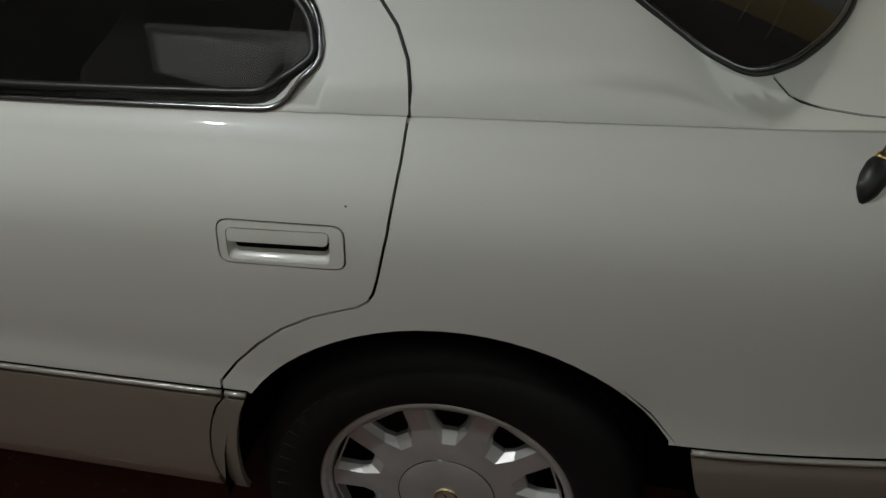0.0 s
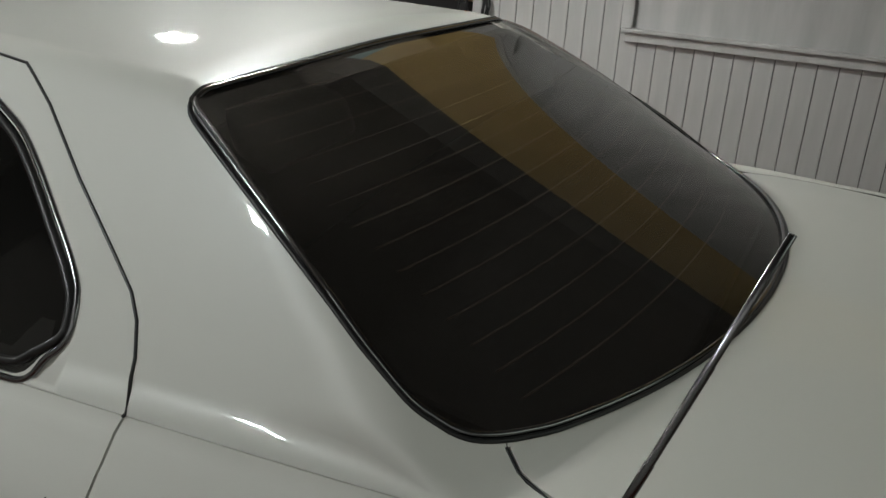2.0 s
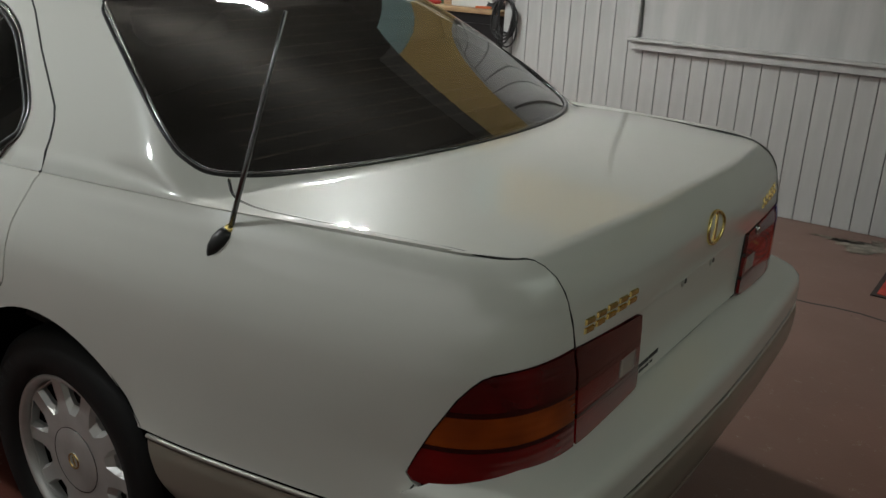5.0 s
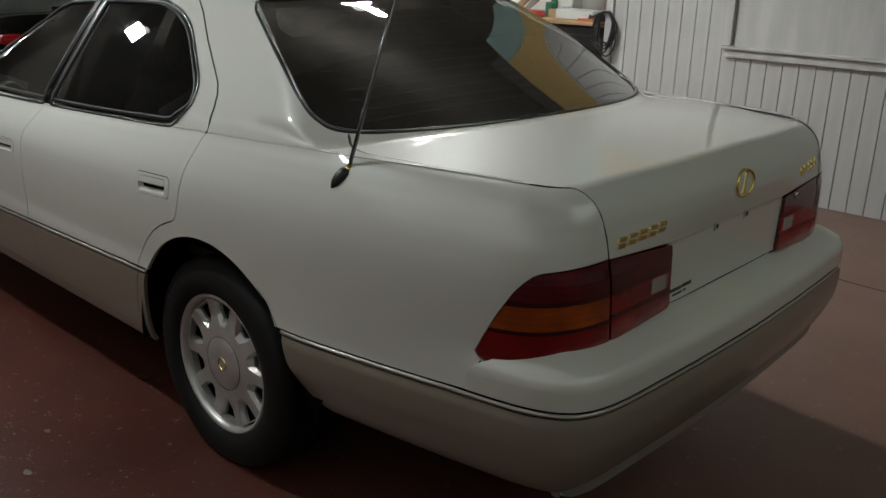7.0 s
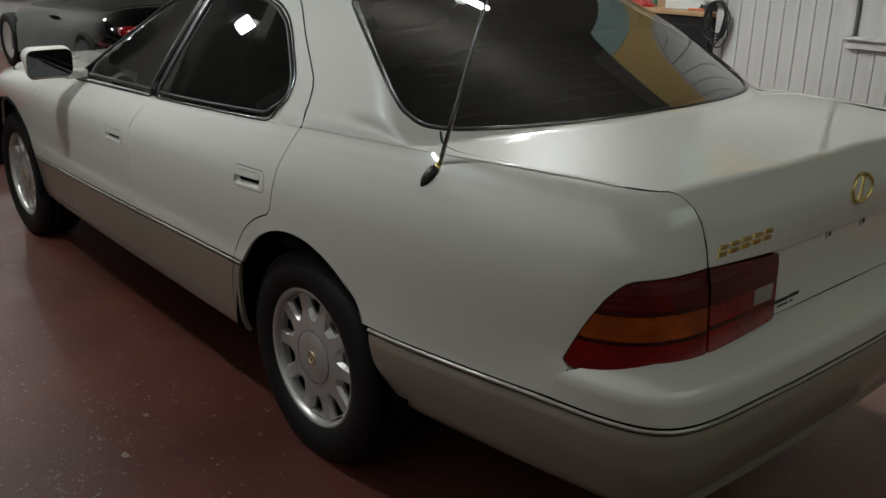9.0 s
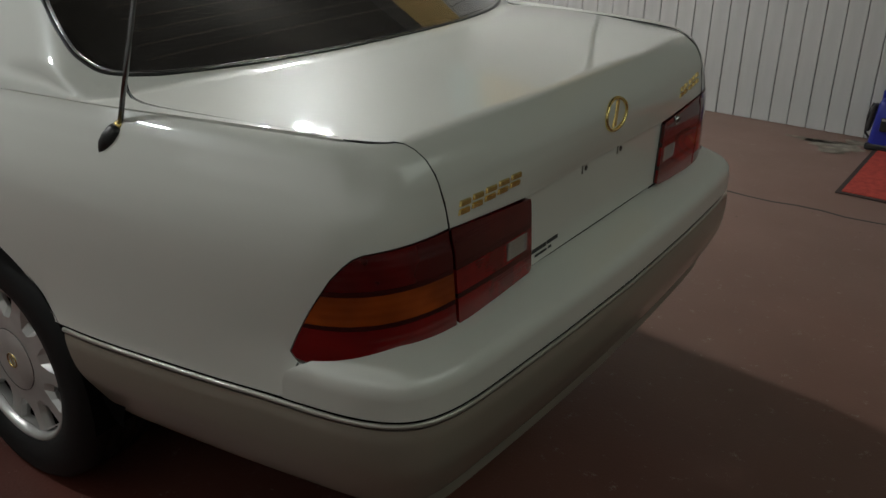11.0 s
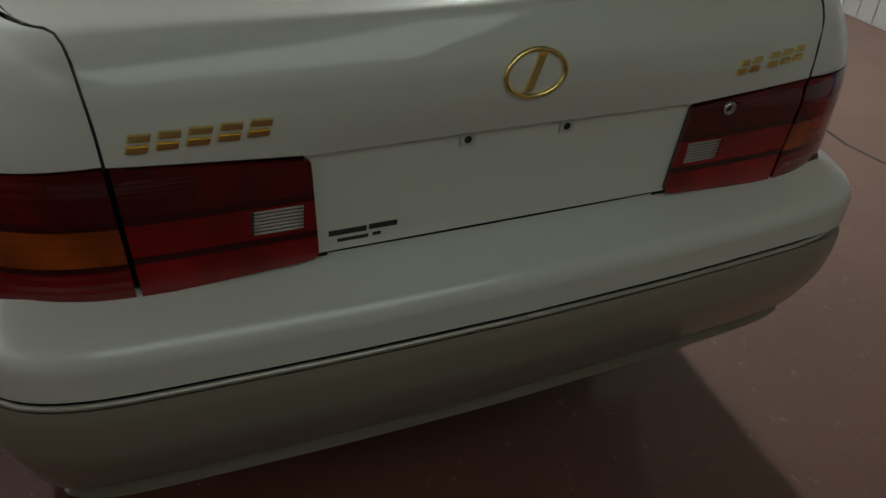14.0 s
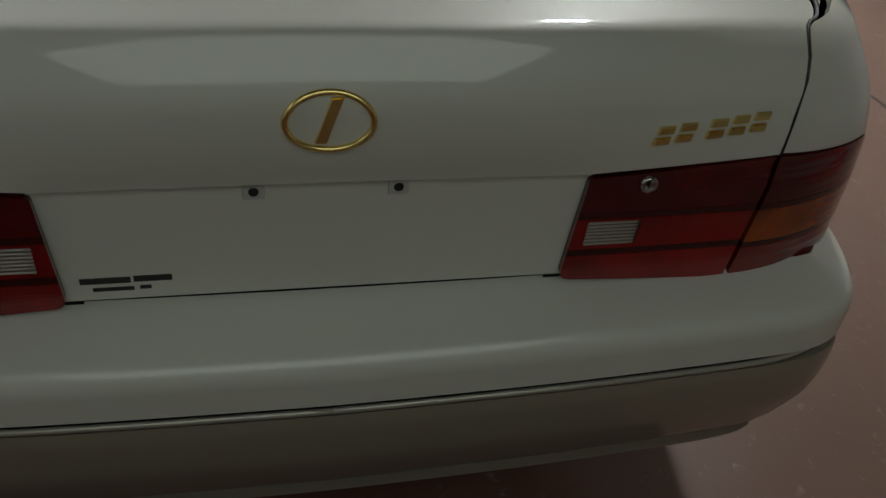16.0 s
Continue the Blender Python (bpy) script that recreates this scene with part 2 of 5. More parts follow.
def rounded(points, radius=0.02, n=5):
    """A closed outline with rounded corners; a point may carry a radius of its own."""
    out, k = [], len(points)
    for i in range(k):
        p = np.array(points[i][:2], float)
        r = points[i][2] if len(points[i]) > 2 else radius
        a, b = np.array(points[i - 1][:2], float) - p, np.array(points[(i + 1) % k][:2], float) - p
        la, lb = np.linalg.norm(a), np.linalg.norm(b)
        if r <= 0 or la < 1e-6 or lb < 1e-6:
            out.append(tuple(p))
            continue
        r = min(r, 0.49 * la, 0.49 * lb)
        pa, pb = p + a / la * r, p + b / lb * r
        for t in np.linspace(0, 1, n):
            out.append(tuple((1 - t) ** 2 * pa + 2 * t * (1 - t) * p + t * t * pb))
    return out


def dense(outline, step):
    """The outline with points added, none further apart than step."""
    out = []
    for i, p in enumerate(outline):
        q = outline[(i + 1) % len(outline)]
        n = max(1, int(math.ceil(math.dist(p, q) / step)))
        out += [(p[0] + (q[0] - p[0]) * k / n, p[1] + (q[1] - p[1]) * k / n) for k in range(n)]
    return out


def area2(outline):
    return sum(p[0] * q[1] - q[0] * p[1] for p, q in zip(outline, outline[1:] + outline[:1]))


def inset(outline, g):
    """The outline moved inwards by g."""
    o = [p for i, p in enumerate(outline) if math.dist(p, outline[i - 1]) > 1e-5]
    if area2(o) < 0:
        o = o[::-1]
    out = []
    for i, p in enumerate(o):
        a, b = np.subtract(p, o[i - 1]), np.subtract(o[(i + 1) % len(o)], p)
        na, nb = np.array((-a[1], a[0])) / np.linalg.norm(a), np.array((-b[1], b[0])) / np.linalg.norm(b)
        m = na + nb
        m = m / max(0.5, np.dot(m, m) / 2)
        out.append((p[0] + m[0] * g, p[1] + m[1] * g))
    return out


def inside(outline, pts):
    pts = np.asarray(pts)
    x, y, hit = pts[:, 0], pts[:, 1], np.zeros(len(pts), bool)
    for (x0, y0), (x1, y1) in zip(outline, outline[1:] + outline[:1]):
        if y0 != y1:
            hit ^= ((y0 > y) != (y1 > y)) & (x < (x1 - x0) * (y - y0) / (y1 - y0) + x0)
    return hit


def near(outline, pts, d):
    pts, close = np.asarray(pts), np.zeros(len(pts), bool)
    for p, q in zip(outline, outline[1:] + outline[:1]):
        p, q = np.array(p), np.array(q)
        e = q - p
        t = np.clip(((pts - p) @ e) / max(e @ e, 1e-12), 0, 1)
        close |= np.linalg.norm(pts - p - t[:, None] * e, axis=1) < d
    return close


def normals(surf, uv, flip=1):
    e = 1e-4
    u, v = uv[:, 0], uv[:, 1]
    du = surf(u + e, v) - surf(u - e, v)
    dv = surf(u, v + e) - surf(u, v - e)
    n = np.cross(du, dv) * flip
    return n / np.maximum(np.linalg.norm(n, axis=1), 1e-12)[:, None]


def finish(ob_name, verts, faces, loop_normals, mat, parent=None, label=""):
    me = bpy.data.meshes.new(ob_name)
    me.from_pydata([tuple(v) for v in verts], [], faces)
    if loop_normals is not None:
        me.polygons.foreach_set("use_smooth", [len(f) == 3 for f in faces])
        me.normals_split_custom_set([tuple(n) for n in loop_normals])
    me.materials.append(mat)
    ob = new(ob_name, me)
    ob.parent = parent
    if label:
        ob["label"] = label
    return ob


def sheet_mesh(surf, outline, holes=(), step=0.02, flip=1, depth=0.012, lift=0.0):
    """A smooth panel cut from a surface, with its rim turned inwards by depth."""
    loops = [dense(o, step) for o in (outline, *holes)]
    lo, hi = np.min(loops[0], axis=0), np.max(loops[0], axis=0)
    gx, gy = np.meshgrid(np.arange(lo[0] + step / 2, hi[0], step), np.arange(lo[1] + step / 2, hi[1], step))
    grid = np.stack([gx.ravel(), gy.ravel()], 1)
    keep = inside(loops[0], grid)
    for o in loops:
        keep &= ~near(o, grid, step * 0.45)
    for o in loops[1:]:
        keep &= ~inside(o, grid)
    pts, edges = [], []
    for o in loops:
        k = len(pts)
        pts += list(o)
        edges += [(k + i, k + (i + 1) % len(o)) for i in range(len(o))]
    pts += [tuple(p) for p in grid[keep]]
    co, _, tri, *_ = delaunay_2d_cdt([Vector(p) for p in pts], edges, [], 0, 1e-7)
    uv = np.array([tuple(c) for c in co])
    mid = np.array([uv[list(t)].mean(0) for t in tri])
    ok = inside(loops[0], mid)
    for o in loops[1:]:
        ok &= ~inside(o, mid)
    nrm = normals(surf, uv, flip)
    pos = surf(uv[:, 0], uv[:, 1]) + nrm * lift
    faces, ln = [], []
    for t, good in zip(tri, ok):
        if good:
            a, b, c = t
            g = np.cross(pos[b] - pos[a], pos[c] - pos[a])
            t = (a, b, c) if g @ (nrm[a] + nrm[b] + nrm[c]) > 0 else (a, c, b)
            faces.append(t)
            ln += [nrm[i] for i in t]
    verts = [tuple(p) for p in pos]
    if depth:
        for o in loops:
            o_uv = np.array(o)
            n = normals(surf, o_uv, flip)
            top = surf(o_uv[:, 0], o_uv[:, 1]) + n * lift
            k, m = len(verts), len(o)
            own = [int(np.argmin(np.abs(uv[:, 0] - p[0]) + np.abs(uv[:, 1] - p[1]))) for p in o]
            verts += [tuple(p) for p in top - n * depth]
            for i in range(m):
                j = (i + 1) % m
                f = (own[i], own[j], k + j, k + i)
                g = np.cross(np.subtract(verts[f[1]], verts[f[0]]), np.subtract(verts[f[3]], verts[f[0]]))
                g = g / max(np.linalg.norm(g), 1e-12)
                faces.append(f)
                ln += [g] * 4
    return verts, faces, ln


def panel(name, surf, outline, mat, parent, holes=(), step=0.02, flip=1, depth=0.012, lift=0.0, label=""):
    return finish(name, *sheet_mesh(surf, outline, holes, step, flip, depth, lift), mat, parent, label)


def tube(name, pts, radius, mat, parent, closed=False, n=8, squash=None, label=""):
    """A round bar along a line; radius may be a list. squash: (direction, factor)."""
    pts = np.asarray(pts, float)
    k = len(pts)
    rad = np.full(k, radius) if np.isscalar(radius) else np.asarray(radius)
    verts, faces = [], []
    side = None
    for i in range(k):
        a = pts[i - 1] if (closed or i) else pts[i]
        b = pts[(i + 1) % k] if (closed or i < k - 1) else pts[i]
        d = (b - a) / max(np.linalg.norm(b - a), 1e-9)
        if side is None:
            side = np.cross(d, (0, 0, 1) if abs(d[2]) < 0.9 else (1, 0, 0))
        side = side - d * (side @ d)
        side = side / np.linalg.norm(side)
        up = np.cross(d, side)
        for j in range(n):
            w = 2 * math.pi * j / n
            o = rad[i] * (math.cos(w) * side + math.sin(w) * up)
            if squash:
                s = np.asarray(squash[0], float)
                o = o - s * (o @ s) * (1 - squash[1])
            verts.append(tuple(pts[i] + o))
    for i in range(k if closed else k - 1):
        for j in range(n):
            a, b = i * n + j, i * n + (j + 1) % n
            c, d = ((i + 1) % k) * n + (j + 1) % n, ((i + 1) % k) * n + j
            faces.append((a, b, c, d))
    if not closed:
        faces += [tuple(range(n))[::-1], tuple((k - 1) * n + j for j in range(n))]
    ob = finish(name, verts, faces, None, mat, parent, label)
    ob.data.polygons.foreach_set("use_smooth", [True] * len(ob.data.polygons))
    return ob


def along(surf, outline, step=0.02, lift=0.0, flip=1, closed=True):
    pts = dense(outline, step)
    if not closed:
        n = 0
        for i in range(len(pts)):
            if pts[i] == tuple(outline[-1]):
                n = i
        pts = pts[:n + 1]
    uv = np.array(pts)
    return surf(uv[:, 0], uv[:, 1]) + normals(surf, uv, flip) * lift


def part(name, bm, mat, parent, label="", smooth=False):
    me = bpy.data.meshes.new(name)
    bm.normal_update()
    bm.to_mesh(me)
    bm.free()
    me.polygons.foreach_set("use_smooth", [smooth] * len(me.polygons))
    me.materials.append(mat)
    ob = new(name, me)
    ob.parent = parent
    if label:
        ob["label"] = label
    return ob


def block(size, at=(0, 0, 0), bevel=0.0, segments=2, turn=None):
    bm = bmesh.new()
    bmesh.ops.create_cube(bm, size=1)
    bmesh.ops.scale(bm, vec=size, verts=bm.verts)
    if bevel:
        bmesh.ops.bevel(bm, geom=bm.edges[:], offset=bevel, segments=segments, affect="EDGES", profile=0.5)
    if turn is not None:
        bmesh.ops.transform(bm, matrix=turn, verts=bm.verts)
    bmesh.ops.translate(bm, vec=at, verts=bm.verts)
    return bm


def lathe(profile, n=48, axis="Y", at=(0, 0, 0)):
    """A turned body from (radius, along) pairs."""
    bm = bmesh.new()
    rings = []
    for r, h in profile:
        ring = []
        for j in range(n):
            a = 2 * math.pi * j / n
            c, s = r * math.cos(a), r * math.sin(a)
            ring.append(bm.verts.new({"Y": (c, h, s), "Z": (c, s, h), "X": (h, c, s)}[axis]))
        rings.append(ring)
    for a, b in zip(rings, rings[1:]):
        for j in range(n):
            bm.faces.new((a[j], a[(j + 1) % n], b[(j + 1) % n], b[j]))
    bmesh.ops.remove_doubles(bm, verts=bm.verts, dist=1e-6)
    bmesh.ops.recalc_face_normals(bm, faces=bm.faces)
    bmesh.ops.translate(bm, vec=at, verts=bm.verts)
    return bm


def thing(name, label, category, at=(0, 0, 0), group="", kind=""):
    ob = new(name)
    ob.location = at
    return tagged(ob, label, category, group, kind)


# ---- the sedan's surfaces: x runs to its tail, y to its right side ----
def spline_contour(knots):
    """Arc-length table of a plan outline through knots, from nose to tail, measured so that 0 is at the rear axle."""
    p = np.array(knots, float)
    t = np.concatenate([[0], np.cumsum(np.linalg.norm(np.diff(p, axis=0), axis=1))])
    fx, fy = hermite(t, p[:, 0]), hermite(t, p[:, 1])
    # light smoothing by sampling and averaging keeps the corner round
    tt = np.linspace(0, t[-1], 3000)
    x, y = fx(tt), fy(tt)
    x, y = np.concatenate([x[:-1], x[::-1]]), np.concatenate([y[:-1], -y[::-1]])
    w = np.hanning(91)
    w /= w.sum()
    pad = 60
    xs = np.convolve(np.concatenate([x[1:pad + 1][::-1], x, x[-pad - 1:-1][::-1]]), w, "same")[pad:-pad]
    ys = np.convolve(np.concatenate([-y[1:pad + 1][::-1], y, -y[-pad - 1:-1][::-1]]), w, "same")[pad:-pad]
    s = np.concatenate([[0], np.cumsum(np.hypot(np.diff(xs), np.diff(ys)))])
    half = len(xs) // 2
    zero = np.interp(0, xs[half // 3:half * 4 // 5], s[half // 3:half * 4 // 5])
    return s - zero, xs, ys


NOSE = [(-3.78, 0), (-3.74, 0.4), (-3.6, 0.68), (-3.35, 0.82), (-3.0, 0.895), (-2.4, 0.92), (-1.5, 0.934), (-0.5, 0.936), (0, 0.934), (0.4, 0.921)]
BODY = spline_contour(NOSE + [(0.725, 0.888), (0.955, 0.841), (1.045, 0.812), (1.101, 0.766), (1.138, 0.70), (1.156, 0.615), (1.163, 0.35), (1.163, 0)])
SKIRT = list(spline_contour(NOSE[:-1] + [(0.4, 0.927), (0.7, 0.896), (0.95, 0.857), (1.1, 0.828), (1.198, 0.775), (1.236, 0.67), (1.247, 0.5), (1.256, 0.3), (1.262, 0)]))


def right_wide(x, y):
    """The right rear corner stands a little wider than the left one."""
    return (0.006 * smoothstep(0.45, 0.62, y) + 0.012 * smoothstep(0.66, 0.80, y)) * smoothstep(0.60, 1.0, x)


BODY = list(BODY)
BODY[2] = BODY[2] - right_wide(BODY[1], -BODY[2])
# the bumper cover sits a little proud at its right corner
SKIRT[2] = SKIRT[2] - 0.020 * smoothstep(0.66, 0.79, -SKIRT[2]) * smoothstep(0.75, 1.10, SKIRT[1])
SKIRT[1] = SKIRT[1] + 0.008 * smoothstep(0.62, 0.76, -SKIRT[2]) * smoothstep(0.75, 1.10, SKIRT[1])


def contour(table, q):
    s, xs, ys = table
    q = np.asarray(q, float)
    e = 0.004
    x, y = np.interp(q, s, xs), -np.interp(q, s, ys)
    tx = np.interp(q + e, s, xs) - np.interp(q - e, s, xs)
    ty = -np.interp(q + e, s, ys) + np.interp(q - e, s, ys)
    k = np.hypot(tx, ty)
    return x, y, -ty / k, tx / k


def tail_q(table, y):
    """The outline's parameter at the tail, at the given y of the left half (y < 0) or the right."""
    s, xs, ys = table
    m = (s > 0.8) & (xs > 0.6)
    return float(np.interp(y, -ys[m], s[m]))


def side_q(table, x):
    s, xs, ys = table
    m = (ys > 0) & (s > -3.2)
    i = np.argmax(xs * m)
    m &= np.arange(len(s)) <= i
    return float(np.interp(x, xs[m], s[m]))


MID = tail_q(BODY, 0.0)
MID_SKIRT = tail_q(SKIRT, 0.0)
FLARE_X = np.linspace(0.3, 0.96, 24)
FLARE = (np.array([side_q(BODY, a) for a in FLARE_X]), np.array([np.interp(side_q(SKIRT, a), SKIRT[0], SKIRT[2]) - np.interp(side_q(BODY, a), BODY[0], BODY[2]) for a in FLARE_X]))
FLARE[1][0] = 0.0
belt = hermite([-3.8, -3.0, -2.03, -1.115, -0.24, 0.1, 0.6, 0.9, 1.2], [0.80, 0.855, 0.928, 0.966, 1.009, 1.029, 1.048, 1.050, 1.043])
side_in = hermite([0.2, 0.28, 0.33, 0.45, 0.565, 0.6, 0.7, 0.78, 0.86, 0.92, 0.97, 1.01, 1.035, 1.05],
                  [0.10, 0.05, 0.028, 0.012, 0.004, 0.006, 0.001, 0, 0.004, 0.016, 0.04, 0.066, 0.083, 0.099])
tail_in = hermite([0.5, 0.7, 0.87, 0.90, 0.94, 0.975, 1.0, 1.03, 1.045, 1.052, 1.055], [0, 0, 0, -0.007, -0.0135, -0.0125, -0.005, 0.014, 0.026, 0.033, 0.040])
corner_in = hermite([0.5, 0.84, 0.89, 0.93, 0.975, 1.01, 1.025, 1.035, 1.055], [0, 0, 0.010, 0.022, 0.030, 0.031, 0.031, 0.035, 0.050])
LIP = 0.040


def tail_round(y, z):
    """How far the upper tail falls away towards its corners."""
    return 1.06 * corner_in(z) * smoothstep(0.15, 0.70, np.abs(y))


shoulder_in = hermite([0.5, 1.02, 1.035, 1.045, 1.05, 1.0522, 1.06], [0, 0, 0.002, 0.008, 0.017, 0.028, 0.07])


def body_side(q, z, table=BODY):
    x, y, nx, ny = contour(table, q)
    m = np.where(q > MID, 2 * MID - q, q)
    w = smoothstep(side_q(BODY, 1.0), tail_q(BODY, -0.58), m)
    flare = np.interp(m, FLARE[0], FLARE[1]) * (1 - smoothstep(0.585, 0.71, z))
    late = smoothstep(tail_q(BODY, -0.785), tail_q(BODY, -0.62), m)
    roll = shoulder_in(z) * smoothstep(0.4, 0.85, x)
    d = (side_in(z) + roll) * (1 - late) + (tail_in(z) + tail_round(y, z)) * late - flare * (1 - w)
    zz = np.where(z < 0.75, z, 0.75 + (z - 0.75) * (belt(x) - 0.75) / 0.30)
    return np.stack([x + nx * d, y + ny * d, zz], -1)


# bumper and lower valance: a profile swept round the skirt outline
rim_t = np.array([-0.12, -0.03, -0.008, 0.012, 0.06, 0.074, 0.1, 0.17, 0.25, 0.325, 0.352, 0.368, 0.378, 0.41])
rim_d = hermite(rim_t, [1.0, 0.26, 0.07, 0, 0, 0.0, -0.004, 0.0, 0.02, 0.05, 0.066, 0.072, 0.058, 0.060])
rim_z = hermite(rim_t, [0.699, 0.669, 0.656, 0.635, 0.587, 0.573, 0.547, 0.487, 0.425, 0.366, 0.349, 0.343, 0.340, 0.320])
shelf_q = [side_q(SKIRT, 0.0), side_q(SKIRT, 0.90), side_q(SKIRT, 1.0), tail_q(SKIRT, -0.72), tail_q(SKIRT, -0.55), MID_SKIRT]
shelf_wide = hermite(shelf_q, [0.02, 0.03, 0.055, 0.10, 0.112, 0.120])


def bumper_skin(q, t):
    x, y, nx, ny = contour(SKIRT, q)
    m = np.where(q > MID_SKIRT, 2 * MID_SKIRT - q, q)
    d = np.where(t < 0.012, rim_d(t) * shelf_wide(m), rim_d(t))
    drop = 0.0255 * (np.minimum(x, 0.9) - 0.9) * smoothstep(-0.12, 0.06, t) * (1 - smoothstep(0.1, 0.37, t))
    return np.stack([x + nx * d, y + ny * d, rim_z(t) + drop], -1)


def stripe(x):
    return 0.566 + 0.0255 * np.minimum(x, 0.9)


def deck(x, y):
    u = np.clip(x - 0.6, -0.2, 1)
    return 1.085 - np.where(u < 0.27, 0.03 * (u / 0.57) ** 2, 0.00673 + 0.05 * (u - 0.27)) - 0.062 * y * y


lip_t = np.array([0, 0.013, 0.03, 0.06])
lip_d = hermite(lip_t, [LIP, 0.034, 0.0265, 0.014])
lip_z = hermite(lip_t, [1.055, 1.053, 1.0455, 1.03])


def tail_at(y):
    s, xs, ys = BODY
    m = (s > 0.8) & (xs > 0.6)
    return np.interp(y, -ys[m], xs[m])


def lid(y, t):
    """Boot lid: t < 0 runs forward over the deck from the lip, t > 0 down the tail."""
    xr = tail_at(y)
    z_t = np.where(t < 0.06, lip_z(np.clip(t, 0, 0.06)), 1.03 - (t - 0.06))
    d = np.where(t < 0.06, lip_d(np.clip(t, 0, 0.06)), tail_in(z_t)) + tail_round(y, z_t)
    x = xr - d + np.minimum(t, 0)
    edge = deck(xr - LIP - tail_round(y, 1.055), y)
    zz = 0.75 + (z_t - 0.75) * (edge - 0.75) / 0.305
    top = -smin(-cabin_height(x, y), -deck(x, y), 0.012 + 0.035 * smoothstep(0.75, 0.82, np.abs(y)))
    z = np.where(t < 0, top, np.where(z_t > 0.75, zz, z_t))
    return np.stack([x, y + 0 * x, z], -1)


def smin(a, b, k):
    h = np.clip(0.5 + 0.5 * (b - a) / k, 0, 1)
    return b * (1 - h) + a * h - k * h * (1 - h)


def cabin_height(x, y):
    ay = np.abs(y)
    base = belt(x)
    side = base - 0.01 + (0.856 - ay) / 0.72 - 0.35 * np.clip(0.80 - ay, 0, 1) ** 2
    h = (0.632 - 0.50 * ay ** 2 - x) / (2.65 - 1.67 * ay ** 2)
    rear = 1.09 + h
    roof = 1.418 - 0.05 * ay ** 2 - 0.022 * (x + 0.9) ** 2
    front = 0.96 + (x + 2.12 - 0.25 * ay ** 2) / 1.75
    return smin(smin(smin(roof, rear, 0.03), front, 0.05), side, 0.04)


def rear_glass_skin(x, y):
    """The back window's own sheet, which curves less than the body round it."""
    h = (0.632 - 0.50 * y ** 2 - x) / (2.65 - 1.67 * y ** 2)
    roof = 1.418 - 0.05 * y ** 2 - 0.022 * (x + 0.9) ** 2
    return np.stack([x, y + 0 * x, smin(roof, 1.09 + h, 0.03) - 0.006], -1)


EDGE_X = np.linspace(-3.7, 1.125, 180)
EDGE = np.array([body_side(np.array([side_q(BODY, a)]), np.array([1.0522]))[0] for a in EDGE_X])


def upper(x, y):
    """Roof, pillars and the shelf beside the boot as one height over the plan; it meets the body side at the belt."""
    c, d = cabin_height(x, y), deck(x, y)
    rim_y, rim_z0 = np.interp(x, EDGE[:, 0], -EDGE[:, 1]), np.interp(x, EDGE[:, 0], EDGE[:, 2])
    k = smoothstep(0.0, 0.07, rim_y - np.abs(y))
    d = rim_z0 * (1 - k) + np.where(x < 0.25, rim_z0 + 0.004 + (d - rim_z0 - 0.004) * smoothstep(0.0, 0.25, x), d) * k
    z = -smin(-c, -d, 0.012 + 0.035 * smoothstep(0.75, 0.82, np.abs(y)))
    return np.stack([x, y + 0 * x, d + (z - d) * smoothstep(0.0, 0.02, rim_y - np.abs(y))], -1)


# ---- the sedan ----
car = thing("sedan_car", "pearl white sedan with taupe lower body on a red floor", "car")
GAP = 0.0022


def mirror_outline(o, mid):
    return [(2 * mid - u, v) for u, v in o]


def both_sides(name, outline, mat, surf=body_side, mid=None, **kw):
    a = panel(name, surf, outline, mat, car, **kw)
    b = panel(name, surf, mirror_outline(outline, MID if mid is None else mid), mat, car, **kw)
    return a, b


def arc(cx, cz, r, a0, a1, n=24):
    return [(cx + r * math.cos(math.radians(a)), cz + r * math.sin(math.radians(a))) for a in np.linspace(a0, a1, n)]


SEAM = tail_q(BODY, -0.607)
LAMP_Q = side_q(BODY, 0.962)
ARCH = (0.021, 0.345, 0.392)
arch_top = arc(*ARCH, 36.5, 147)
door_edge = [(-0.074, 1.0522), (-0.076, 1.0), (-0.086, 0.9), (-0.099, 0.82), (-0.1045, 0.795), (-0.113, 0.777), (-0.130, 0.763), (-0.156, 0.752), (-0.201, 0.732),
             (-0.246, 0.704), (-0.287, 0.667), (-0.325, 0.624), (-0.356, 0.58)]
lamp_front = [(LAMP_Q + 0.006, 0.684), (LAMP_Q + 0.022, 0.72), (LAMP_Q + 0.05, 0.775), (LAMP_Q + 0.088, 0.836), (LAMP_Q + 0.110, 0.860), (LAMP_Q + 0.128, 0.874), (LAMP_Q + 0.148, 0.881), (LAMP_Q + 0.18, 0.884)]
seam_up = [(SEAM - 0.001, 0.895), (SEAM - 0.008, 0.95), (SEAM - 0.018, 1.0), (SEAM - 0.025, 1.025), (SEAM - 0.034, 1.041), (SEAM - 0.046, 1.0495), (SEAM - 0.062, 1.0522)]

quarter = [(arch_top[0][0], stripe(0.35) - 0.005)] + arch_top + [(-0.316, stripe(-0.3) + 0.006), (-0.356, stripe(-0.35) + 0.006)]
quarter += door_edge[::-1]
quarter += seam_up[::-1] + lamp_front[::-1]
quarter += [(LAMP_Q + 0.017, 0.670), (LAMP_Q + 0.034, 0.662), (LAMP_Q + 0.012, 0.645), (LAMP_Q + 0.004, 0.61), (LAMP_Q + 0.004, stripe(0.955) - 0.003)]
both_sides("quarter_panel", inset(quarter, GAP), pearl)

